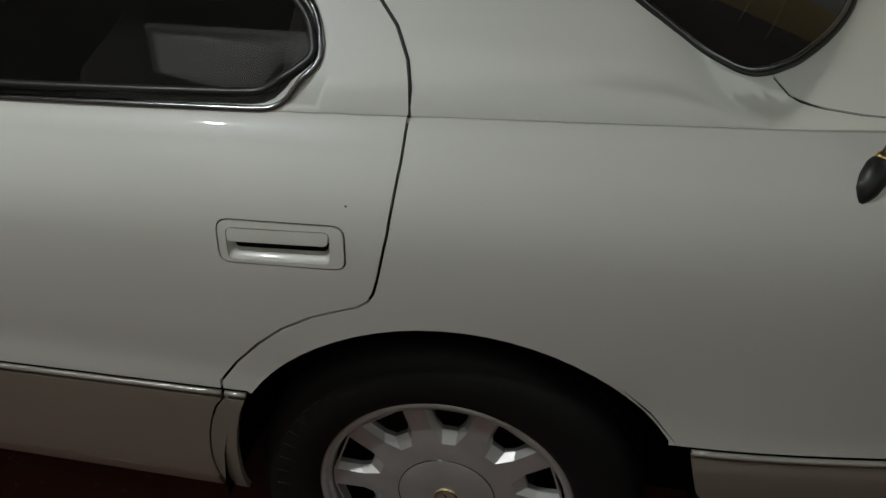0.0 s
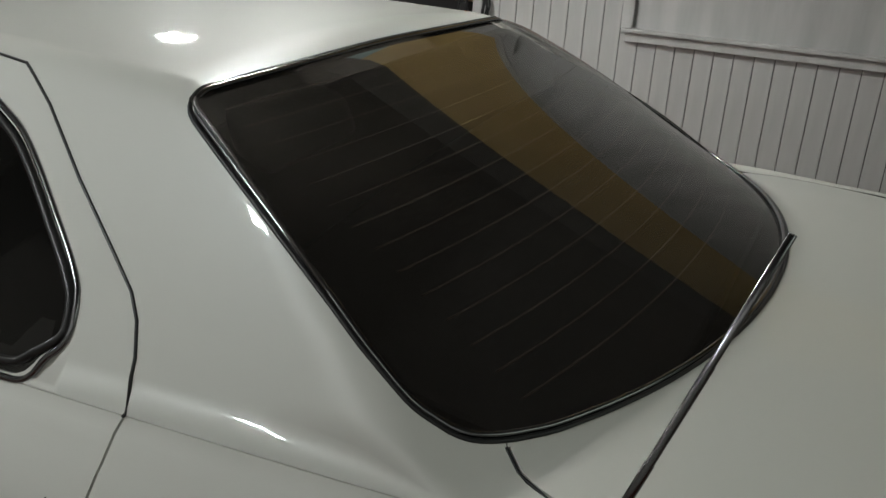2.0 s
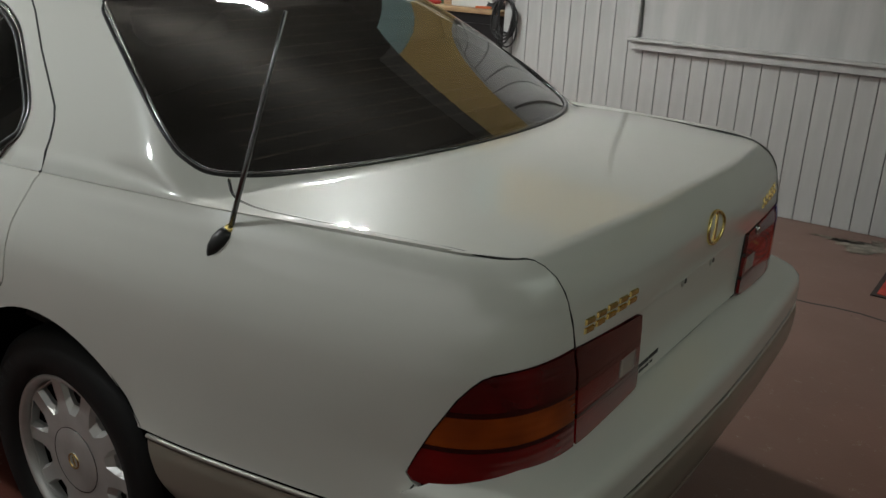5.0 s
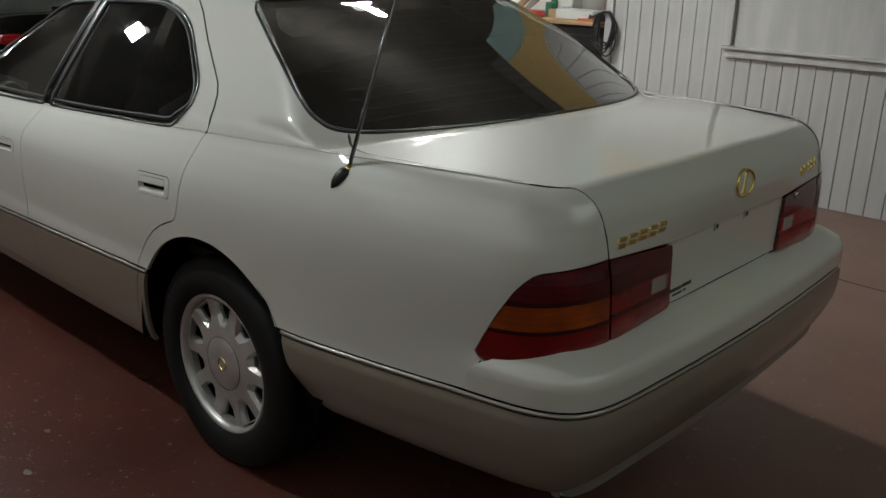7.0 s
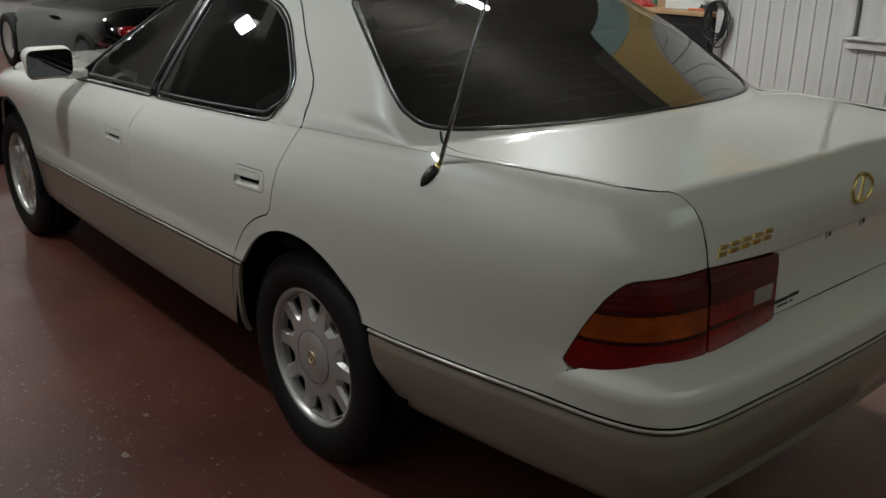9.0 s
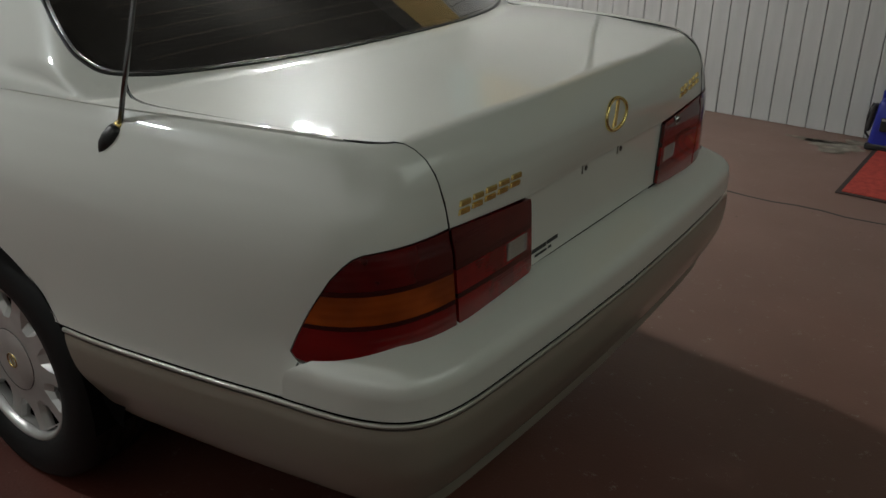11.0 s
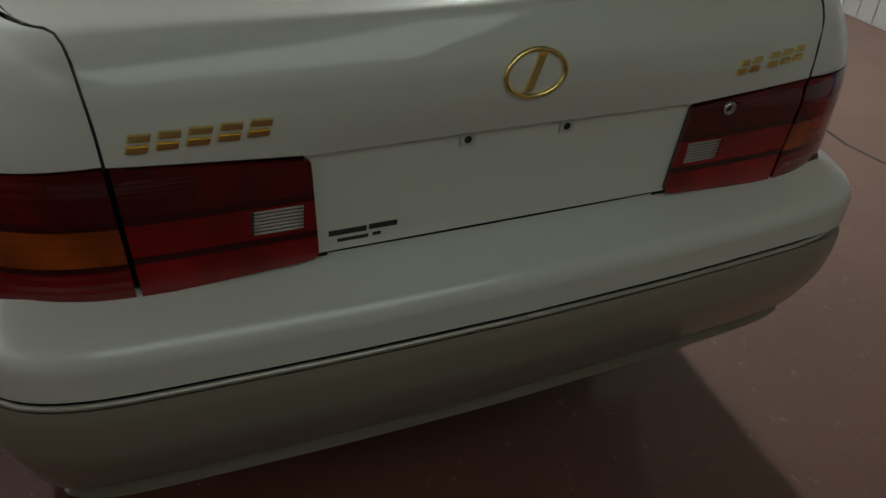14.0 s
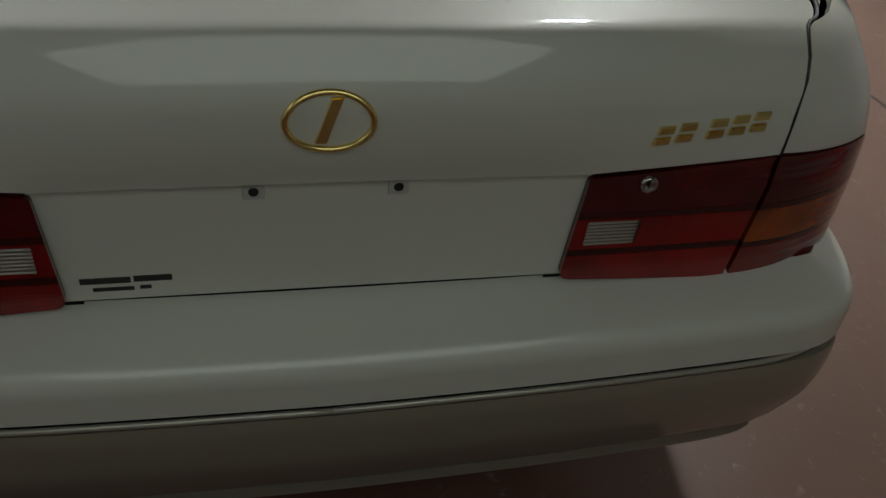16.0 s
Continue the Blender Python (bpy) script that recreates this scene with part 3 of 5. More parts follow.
# doors: upper skin and the taupe lower cladding
B_SEAM, A_SEAM = -1.165, -2.36
rear_door = [(-0.356, stripe(-0.35) + 0.006), (-1.168, stripe(-1.17) + 0.006), (B_SEAM, 0.75), (-1.158, 0.9), (-1.13, 1.0), (-1.12, 1.0522)] + door_edge
front_door = [(-1.168, stripe(-1.17) + 0.006), (A_SEAM, stripe(A_SEAM) + 0.006), (A_SEAM - 0.005, 0.8), (A_SEAM + 0.03, 1.0), (A_SEAM + 0.05, 1.0522), (-1.12, 1.0522), (-1.13, 1.0), (-1.158, 0.9), (B_SEAM, 0.75)]


def handle_hole(x, z, tilt):
    c, s = math.cos(tilt), math.sin(tilt)
    pts = rounded([(-0.093, -0.038), (0.094, -0.04), (0.094, 0.036), (-0.093, 0.042)], 0.02)
    return [(x + c * a - s * b, z + s * a + c * b) for a, b in pts]


rear_handle, front_handle = handle_hole(-0.237, 0.867, 0.05), handle_hole(-1.315, 0.828, 0.03)
doors = []
for name, outline, hole in (("rear_door", rear_door, rear_handle), ("front_door", front_door, front_handle)):
    doors.append(panel(name, body_side, inset(outline, GAP), pearl, car, holes=[hole]))
    panel(name, body_side, mirror_outline(inset(outline, GAP), MID), pearl, car)


def handle(door, hole, tilt):
    """A flap handle over a scooped cup in a plate."""
    lo, hi = np.min(hole, axis=0), np.max(hole, axis=0)
    cx, cz = (lo + hi) / 2
    ct, st = math.cos(tilt), math.sin(tilt)
    turned = lambda pts: [(cx + ct * a - st * b, cz + st * a + ct * b) for a, b in pts]
    cup = turned(rounded([(-0.079, -0.029), (0.070, -0.029), (0.072, 0.026), (-0.079, 0.028)], 0.011))
    plate = panel("handle_plate", body_side, inset(hole, 0.0028), pearl, door, holes=[cup], step=0.012, lift=0.0008, depth=0.006)
    panel("handle_gasket", body_side, inset(hole, -0.004), gasket, door, holes=[cup], step=0.012, lift=-0.004, depth=0.0)

    def bowl(q, z):
        a, b = ct * (q - cx) + st * (z - cz), ct * (z - cz) - st * (q - cx)
        deep = 0.036 * smoothstep(-0.031, 0.004, b) * smoothstep(-0.081, -0.066, a) * (1 - smoothstep(0.058, 0.074, a))
        return body_side(q, z) + np.stack([0 * deep, deep, 0 * deep], -1)

    panel("handle_cup", bowl, inset(cup, -0.0005), pearl, plate, step=0.005, depth=0.0)
    flap = turned(rounded([(-0.077, 0.004), (0.068, 0.003), (0.070, 0.0245), (-0.077, 0.0265)], 0.007))
    panel("handle_flap", body_side, flap, pearl, plate, step=0.012, lift=0.0015, depth=0.014)


handle(doors[0], rear_handle, 0.05)
handle(doors[1], front_handle, 0.03)

fender = [(A_SEAM, stripe(A_SEAM) + 0.006), (-2.49, stripe(-2.49) + 0.006)] + arc(-2.83, 0.345, 0.39, 27, 156) + [(-3.3, 0.5), (-3.6, 0.5), (-3.6, 1.05), (A_SEAM + 0.05, 1.05), (A_SEAM + 0.03, 1.0), (A_SEAM - 0.005, 0.8)]
both_sides("front_fender", inset(fender, GAP), pearl)
nose_q = float(BODY[0][0])
front_cover = [(-3.21, 0.34), (-3.21, 0.497), (-3.602, 0.497), (-3.602, 1.05), (nose_q + 0.01, 1.05), (nose_q + 0.01, 0.3), (-3.23, 0.3)]
both_sides("front_bumper", front_cover, pearl)

# lower cladding between the wheels
low_seam = [(-0.3565, stripe(-0.35) - 0.012), (-0.372, 0.522), (-0.384, 0.490), (-0.393, 0.455), (-0.398, 0.42), (-0.400, 0.385), (-0.398, 0.355), (-0.394, 0.33)]
low_rear_door = [(-1.168, stripe(-1.17) - 0.012), (-1.155, 0.46), (-1.125, 0.36), (-1.12, 0.335)] + low_seam[:0:-1] + low_seam[:1]
low_front_door = [(-1.168, stripe(-1.17) - 0.012), (A_SEAM, stripe(A_SEAM) - 0.012), (A_SEAM, 0.335), (-1.12, 0.335), (-1.125, 0.36), (-1.155, 0.46)]
low_arch = low_seam + [(-0.386, 0.302), (-0.372, 0.295), (-0.350, 0.293), (-0.353, 0.35), (-0.350, 0.42), (-0.342, 0.47), (-0.331, 0.515), (-0.3185, stripe(-0.3) - 0.012)]
low_front = [(A_SEAM, stripe(A_SEAM) - 0.012), (-2.49, stripe(-2.49) - 0.012), (-2.45, 0.42), (-2.43, 0.30), (A_SEAM, 0.30)]
rocker = [(-0.399, 0.333), (-0.399, 0.29), (A_SEAM, 0.29), (A_SEAM, 0.333)]
for name, o in (("rear_door_cladding", low_rear_door), ("front_door_cladding", low_front_door), ("arch_cladding", low_arch), ("fender_cladding", low_front), ("rocker_panel", rocker)):
    both_sides(name, inset(o, GAP * 0.8), taupe, lift=0.001)

# rear bumper: painted upper, taupe lower valance
CUT = side_q(SKIRT, 0.957)
upper_b = [(CUT, 0.058), (CUT, 0.02), (CUT + 0.008, 0.0), (CUT + 0.022, -0.012), (CUT + 0.045, -0.03), (CUT + 0.085, -0.075), (CUT + 0.14, -0.115)]
o = upper_b + [(2 * MID_SKIRT - u, v) for u, v in upper_b[::-1]]
bumper = panel("rear_bumper", bumper_skin, inset(o, 0.001), pearl, car, flip=-1)
tail0 = side_q(SKIRT, 0.372)
lip_q = tail_q(SKIRT, -0.74)
lo = [(tail0, 0.076), (tail0 + 0.02, 0.16), (tail0 + 0.075, 0.27), (tail0 + 0.125, 0.345), (tail0 + 0.17, 0.362), (lip_q - 0.10, 0.366), (lip_q - 0.03, 0.374), (lip_q + 0.02, 0.392), (lip_q + 0.10, 0.40)]
o = lo + [(2 * MID_SKIRT - u, v) for u, v in lo[::-1]]
valance = panel("rear_valance", bumper_skin, inset(o, 0.001), taupe, car, flip=-1, label="taupe lower bumper valance")

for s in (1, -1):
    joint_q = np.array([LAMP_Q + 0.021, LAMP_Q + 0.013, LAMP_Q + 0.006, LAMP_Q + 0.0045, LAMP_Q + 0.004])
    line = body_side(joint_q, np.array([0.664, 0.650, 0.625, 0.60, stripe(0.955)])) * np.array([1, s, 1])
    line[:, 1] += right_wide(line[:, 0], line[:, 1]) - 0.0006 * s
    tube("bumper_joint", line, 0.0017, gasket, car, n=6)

# stripe mouldings: a beige bead lying between two thin dark grooves
for side in (-1, 1):
    def line(table, q0, q1):
        qs = np.linspace(q0, q1, max(3, int(abs(q1 - q0) / 0.03)))
        if table is BODY:
            p = body_side(qs, np.array([stripe(contour(BODY, a)[0]) for a in qs]) - 0.003) + np.array([0, 0.001, 0])
        else:
            p = bumper_skin(qs, np.full(len(qs), 0.0672))
        return p * np.array([1, -side, 1])
    for q0, q1 in ((A_SEAM - 0.12, A_SEAM - 0.003), (A_SEAM + 0.003, -1.17), (-1.164, -0.359), (-0.353, -0.318)):
        tube("stripe_moulding", line(BODY, q0, q1), 0.0048, bead, car, label="beige body side moulding")
    tube("stripe_moulding", line(SKIRT, tail0, MID_SKIRT), 0.0048, bead, car, label="beige body side moulding")

# boot lid
def deck_t(x, y):
    return x - tail_at(y) + LIP + float(tail_round(y, np.array([1.055]))[0])


def glass_foot(y):
    return 0.634 - 0.36 * y * y - 0.15 * y ** 4


def lid_t(q, z):
    """Boot lid coordinates of a point of the body side at the seam."""
    p = body_side(np.array([q]), np.array([z]))[0]
    if z <= 1.03:
        return (p[1], 0.06 + 1.03 - z)
    drop = np.interp(z, [1.03, 1.0455, 1.0522], [0.06, 0.03, 0.0])
    return (p[1], float(drop) if z < 1.052 else deck_t(p[0], p[1]))


half = [(-0.336, 0.06 + 1.03 - 0.874)] + [lid_t(q, z) for q, z in seam_up]
# the lid's seam lies on the deck, inboard of the shoulder
seam_plan = [(1.051, -0.6545), (1.039, -0.6645), (1.017, -0.6765), (0.995, -0.6845), (0.93, -0.6975), (0.81, -0.721), (0.70, -0.742), (0.62, -0.7545), (0.565, -0.760), (0.52, -0.759), (0.472, -0.748), (0.428, -0.729), (0.406, -0.7155)]
half += [(y, deck_t(x, y)) for x, y in seam_plan]
half += [(y, deck_t(glass_foot(y) - 0.006, y)) for y in np.linspace(-0.69, -0.06, 12)]
o = half + [(-y + float(right_wide(np.array(tail_at(-y) - LIP + min(t, 0)), np.array(-y))), t) for y, t in half[::-1]]
boot = panel("boot_lid", lid, inset(o, GAP), pearl, car, flip=-1)
# black strip in the gap round the boot lid, its shade put in as colour
lid_gap = [body_side(np.array([q]), np.array([z]))[0] for q, z in seam_up]
lid_gap += [upper(np.array([x]), np.array([y - 0.002]))[0] for x, y in seam_plan + [(0.399, -0.706)]]
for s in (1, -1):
    line = np.array(lid_gap) * np.array([1, s, 1])
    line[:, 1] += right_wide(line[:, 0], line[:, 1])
    tube("boot_gap_strip", line - np.array([0, 0, 0.0026]), 0.0025, gasket, car, n=6)
    # the wing's last narrow edge beside the lid
    xs = np.linspace(0.975, 1.022, 12)
    seam_y = np.interp(xs, [p[0] for p in seam_plan[::-1]], [p[1] for p in seam_plan[::-1]]) - 0.0045
    outer = [body_side(np.array([side_q(BODY, a)]), np.array([1.0516]))[0] for a in xs]
    inner_z = upper(xs, seam_y)[:, 2] + 0.0008
    rows = [np.array([p, (a, max(b, p[1] + 0.0005), z)]) * (1, s, 1) for a, b, p, z in zip(xs, seam_y, outer, inner_z)]
    edge_pts = np.concatenate(rows)
    edge_pts[:, 1] += right_wide(edge_pts[:, 0], edge_pts[:, 1])
    quads = [(2 * i, 2 * i + 2, 2 * i + 3, 2 * i + 1) for i in range(11)]
    finish("wing_edge", [tuple(p) for p in edge_pts], quads if s > 0 else [q[::-1] for q in quads], None, pearl, car)
# number-plate recess in the tail
recess = [(-0.331, 0.7045), (0.331, 0.7045), (0.346, 0.880), (-0.346, 0.880)]


def recess_skin(y, z):
    return np.stack([tail_at(y) - 0.011 + 0 * z, y + 0 * z, z + 0 * y], -1)


panel("plate_recess", recess_skin, recess, pearl, car, step=0.03, depth=0.004, label="bare number plate recess")


def place_on_tail(y, z, out=0.0, base=None):
    p = recess_skin(np.array([y]), np.array([z]))[0] if base is None else body_side(np.array([tail_q(BODY, y)]), np.array([z]))[0]
    return p + np.array([out, 0, 0])


for y in (-0.089, 0.089):
    x, _, z = place_on_tail(y, 0.865)
    c = part("screw_clip", block((0.004, 0.026, 0.022), (x + 0.002, y, z), 0.001), clip_plastic, car, "translucent plastic screw clip")
    part("screw_hole", lathe([(0, 0.0055), (0.0055, 0.0055), (0.0065, 0.004), (0.0065, 0)], 16, "X", (x, y, z)), gasket, c, smooth=False)

# tail lamps
def lamp(side):
    sgn = lambda o: o if side < 0 else mirror_outline(o, MID)
    S, T = SEAM + 0.004, tail_q(BODY, -0.583)
    I = tail_q(BODY, -0.339)
    J = tail_q(BODY, -0.324)
    b0, b1 = (LAMP_Q + 0.018, 0.672), (LAMP_Q + 0.10, 0.658)
    outer = lamp_front[::-1] + [b0, b1, (SEAM - 0.09, 0.667), (T - 0.004, 0.686), (SEAM - 0.003, 0.892)]
    inner = [(S, 0.893), (T + 0.003, 0.687), (J, 0.703), (I, 0.873)]
    inner = rounded([(*inner[0], 0), (*inner[1], 0.004), (*inner[2], 0.016), (*inner[3], 0.006)], 0.0)
    unit = panel("tail_lamp", body_side, sgn(inset(outer, 0.001)), gasket, car, lift=-0.005, depth=0.008, label="red and amber tail lamp unit")
    unit2 = panel("boot_lamp", body_side, sgn(inset(inner, 0.001)), gasket, car, lift=-0.005, depth=0.006, label="red boot lamp with a clear reversing lens")

    def clip(o, z0, z1):
        """The part of an outline between two heights."""
        def cut(pts, z, keep):
            res = []
            for p, q in zip(pts, pts[1:] + pts[:1]):
                if keep(p[1]):
                    res.append(p)
                if (p[1] - z) * (q[1] - z) < 0:
                    k = (z - p[1]) / (q[1] - p[1])
                    res.append((p[0] + k * (q[0] - p[0]), z))
            return res
        return cut(cut(o, z0, lambda v: v >= z0), z1, lambda v: v <= z1)

    for nm, z0, z1, m in (("red_lens", 0.600, 0.738, red_flutes), ("lens_band", 0.738, 0.747, smoke_lens), ("amber_lens", 0.747, 0.805, amber_lens), ("lens_band", 0.805, 0.815, smoke_lens), ("red_lens", 0.815, 0.91, deep_flutes)):
        panel(nm, body_side, sgn(inset(clip(outer, z0, z1), 0.0003 if m is smoke_lens else 0.0005)), m, unit, step=0.015, lift=0.001, depth=0.008)
    R = tail_q(BODY, -0.425)
    R2 = tail_q(BODY, -0.349)
    white = [(R, 0.7615), (R2, 0.7625), (R2 - 0.003, 0.8035), (R - 0.004, 0.8025)]
    for nm, z0, z1, m in (("red_lens", 0.60, 0.744, red_lens), ("lens_band", 0.744, 0.755, smoke_lens), ("red_lens", 0.755, 0.807, red_lens), ("lens_band", 0.807, 0.818, smoke_lens), ("red_lens", 0.818, 0.91, deep_lens)):
        c = clip(inner, z0, z1)
        holes = [sgn(white)] if z0 == 0.755 else []
        panel(nm, body_side, sgn(inset(c, 0.0004)), m, unit2, holes=holes, step=0.015, lift=0.001, depth=0.008)
    panel("reversing_lens", body_side, sgn(inset(white, 0.001)), clear_back, unit2, step=0.012, lift=0.0, depth=0.006)
    for k in range(7):
        z = 0.7645 + k * 0.0059
        qs = np.linspace(R + 0.003, R2 - 0.001, 6)
        if side > 0:
            qs = 2 * MID - qs
        tube("lens_rib", body_side(qs, np.full(6, z)) + np.array([0.0005, 0, 0]), 0.0021, clear_lens, unit2, n=6)
    return unit, unit2


lamp(-1)
_, right_lamp = lamp(1)
x, _, z = place_on_tail(0.424, 0.862, 0.0, base=1)
part("lock", lathe([(0, 0.0035), (0.007, 0.004), (0.0085, 0.006), (0.0115, 0.0055), (0.0125, 0.0), (0.0125, -0.01)], 24, "X", (x, 0.424, z)), chrome, right_lamp, "round silver boot lock", True)
part("key_slot", block((0.004, 0.0018, 0.008), (x + 0.003, 0.424, z)), gasket, right_lamp)

pillar_black = material("pillar_black", (0.008, 0.008, 0.009), 0.12, 0.0, 1.0)
window_metal = material("grey_window_trim", (0.20, 0.20, 0.205), 0.22, 1.0)
# upper body: roof, pillars, the shelf beside the boot, window openings
glass_left = [(-0.178, -0.588, 0.03), (-0.075, -0.633, 0), (0.07, -0.692, 0), (0.16, -0.726, 0), (0.23, -0.750, 0), (0.30, -0.763, 0.0), (0.362, -0.754, 0.04), (0.405, -0.717, 0.04)]


glass_low = [(glass_foot(y), y, 0) for y in np.linspace(-0.66, 0, 12)]
glass_top = [(-0.187, 0, 0), (-0.181, -0.3, 0)]
REAR_GLASS = inset(flowing(rounded(glass_top + glass_left + glass_low + [(x, -y, r) for x, y, r in glass_low[-2::-1] + glass_left[::-1] + glass_top[:0:-1]], 0.0)), 0.0045)


def sill(x):
    return float(np.interp(x, EDGE[:, 0], EDGE[:, 1])) + 0.006


lit_rear = flowing(rounded([(-1.086, sill(-1.086), 0.01), (-0.264, sill(-0.264), 0.034), (-0.203, -0.80, 0.034), (-0.224, -0.765, 0), (-0.331, -0.70, 0), (-0.454, -0.636, 0), (-0.56, -0.60, 0.04), (-0.70, -0.577, 0), (-1.098, -0.57, 0.01)]))
lit_front = rounded([(-1.146, sill(-1.146), 0.01), (-1.166, -0.57, 0.01), (-1.36, -0.575, 0), (-1.52, -0.60, 0.05), (-1.98, sill(-1.98), 0.02)])
WIND = rounded([(-2.08 + 0.25 * y * y, y, 0) for y in np.linspace(-0.66, 0.66, 9)] + [(-1.42, 0.56, 0.03), (-1.38, 0, 0), (-1.42, -0.56, 0.03)], 0.0)
flip_y = lambda o: [(x, -y) for x, y in o]


def belt_y(x):
    return float(np.interp(x, EDGE[:, 0], EDGE[:, 1]))


edge = [(x, belt_y(x)) for x in np.linspace(-2.2, 0.985, 50)]
shelf_edge = [(x - 0.002, y - 0.0035) for x, y in seam_plan if x < 0.97]
rim = edge + shelf_edge + [(glass_foot(y) + 0.003, y) for y in np.linspace(-0.69, 0, 14)]
full = rim + [(x, -y + float(right_wide(np.array(x), np.array(-y)))) for x, y in rim[::-1]]
full = [p for i, p in enumerate(full) if math.dist(p, full[i - 1]) > 1e-4]
roof = panel("roof", upper, inset(full, 0.0002), pearl, car, holes=[REAR_GLASS, lit_rear, flip_y(lit_rear), lit_front, flip_y(lit_front), WIND], step=0.016)


def pane(name, o, glass, lift=-0.003):
    g = panel(name, upper, inset(o, 0.001), glass, car, step=0.03, lift=lift, depth=0.0, label="dark tinted glass")
    g.visible_shadow = False
    return g


back_glass = panel("rear_window", rear_glass_skin, inset(REAR_GLASS, 0.001), tint, car, step=0.03, depth=0.0, label="dark tinted back window with heater lines")
back_glass.visible_shadow = False
for k in range(14):
    u = 0.06 + k * 0.062
    pts = [(-0.16 + u * (glass_foot(y) + 0.13), y * (1 + 0.2 * u)) for y in np.linspace(-0.55, 0.55, 30)]
    tube("heater_line", along(rear_glass_skin, pts, 0.05, -0.002, closed=False), 0.0011, heater, car, n=4)
pane("windscreen", WIND, tint)
for o in (lit_rear, flip_y(lit_rear)):
    pane("rear_door_glass", o, side_tint)
for o in (lit_front, flip_y(lit_front)):
    pane("front_door_glass", o, side_tint)
tube("rear_window_gasket", along(upper, inset(REAR_GLASS, 0.0005), 0.01, -0.001), 0.0036, gasket, car, True)
tube("rear_window_trim", along(upper, inset(REAR_GLASS, 0.0075), 0.01, -0.002), 0.0048, window_metal, car, True)
for o, m, thick in ((lit_rear, window_metal, 0.0052), (lit_front, gasket, 0.004)):
    tube("window_gasket", along(upper, inset(o, 0.006), 0.01, 0.0), 0.0065, gasket, car, True)
    tube("window_trim", along(upper, inset(o, -0.005), 0.01, 0.001), thick, m, car, True)
sill_line = [(x, sill(x) - 0.005) for x in (-1.95, -1.6, -1.2)]
tube("sill_trim", along(upper, sill_line, 0.03, 0.001, closed=False), 0.006, window_metal, car)
# seam between rear door frame and pillar
seam_line = [(-0.0735, belt_y(-0.0725) - 0.004), (-0.0737, belt_y(-0.0725) + 0.004), (-0.076, -0.82), (-0.083, -0.80), (-0.103, -0.773), (-0.13, -0.752), (-0.182, -0.726), (-0.30, -0.668), (-0.425, -0.60), (-0.52, -0.556), (-0.62, -0.545)]
tube("door_frame_seam", along(upper, seam_line, 0.004, 0.0006, closed=False), 0.0026, gasket, car)
pillar = [(-1.150, sill(-1.15) - 0.002), (-1.084, sill(-1.08) - 0.002), (-1.096, -0.574), (-1.168, -0.574)]
panel("door_pillar_cover", upper, pillar, pillar_black, car, lift=0.005, depth=0.01, step=0.03, label="glossy black door pillar cover")
tube("pillar_seam", along(upper, [(-1.117, sill(-1.117)), (-1.131, -0.574)], 0.03, 0.0055, closed=False), 0.0022, black_gap, car, n=6)

# bonnet
def bonnet_skin(x, y):
    w = -np.array([belt_y(a) for a in np.atleast_1d(x)])
    k = np.clip(np.abs(y) / w, 0, 1)
    z = belt(x) - 0.004 + 0.05 * (1 - k ** 2.5)
    return np.stack([x, y + 0 * x, z], -1)


bx = np.linspace(-3.72, -2.12, 20)
nose_wide = hermite([-3.72, -3.6, -3.35, -3.1], [0.30, 0.57, 0.715, 0.78])
bw = [0.004 - belt_y(x) if x > -3.1 else float(nose_wide(x)) for x in bx]
o = [(x, 0.008 - w) for x, w in zip(bx, bw)] + [(x, w - 0.008) for x, w in zip(bx[::-1], bw[::-1])]
panel("bonnet", bonnet_skin, o, pearl, car, step=0.06)

# dark inner shell behind the gaps, wheel housings, underbody
arch_big = arc(0.021, 0.345, 0.40, 0, 180)
shell = [(0.45, 0.30), (0.432, 0.345)] + arch_big[1:-1] + [(-0.368, 0.345), (-0.38, 0.30), (-2.40, 0.30)] + arc(-2.83, 0.345, 0.40, 0, 180) + [(-3.3, 0.3), (-3.6, 0.3), (-3.6, 1.045), (SEAM + 0.3, 1.045), (SEAM + 0.3, 0.66), (LAMP_Q, 0.6), (0.6, 0.55), (0.5, 0.4)]
for o in (shell, mirror_outline(shell, MID)):
    panel("inner_shell", body_side, o, black_gap, car, step=0.05, lift=-0.014, depth=0.0)
sh = [(SEAM - 0.1, 1.04), (SEAM - 0.1, 0.62), (2 * MID - SEAM + 0.1, 0.62), (2 * MID - SEAM + 0.1, 1.04)]
panel("inner_shell", body_side, sh, black_gap, car, step=0.05, lift=-0.045, depth=0.0)
panel("inner_shell", lid, [(-0.60, 0.02), (-0.64, -0.06), (-0.70, -0.15), (-0.76, -0.25), (-0.785, -0.45), (-0.76, -0.62), (-0.66, -0.62), (-0.4, -0.5), (0.4, -0.5), (0.66, -0.62), (0.76, -0.62), (0.785, -0.45), (0.76, -0.25), (0.70, -0.15), (0.64, -0.06), (0.60, 0.02)], black_gap, car, step=0.05, flip=-1, lift=-0.016, depth=0.0)
lo2 = [(tail0 + 0.04, 0.05), (tail0 + 0.12, 0.28), (tail0 + 0.2, 0.36)]
panel("inner_shell", bumper_skin, lo2 + [(2 * MID_SKIRT - u, v) for u, v in lo2[::-1]], black_gap, car, step=0.05, flip=-1, lift=-0.035, depth=0.0)
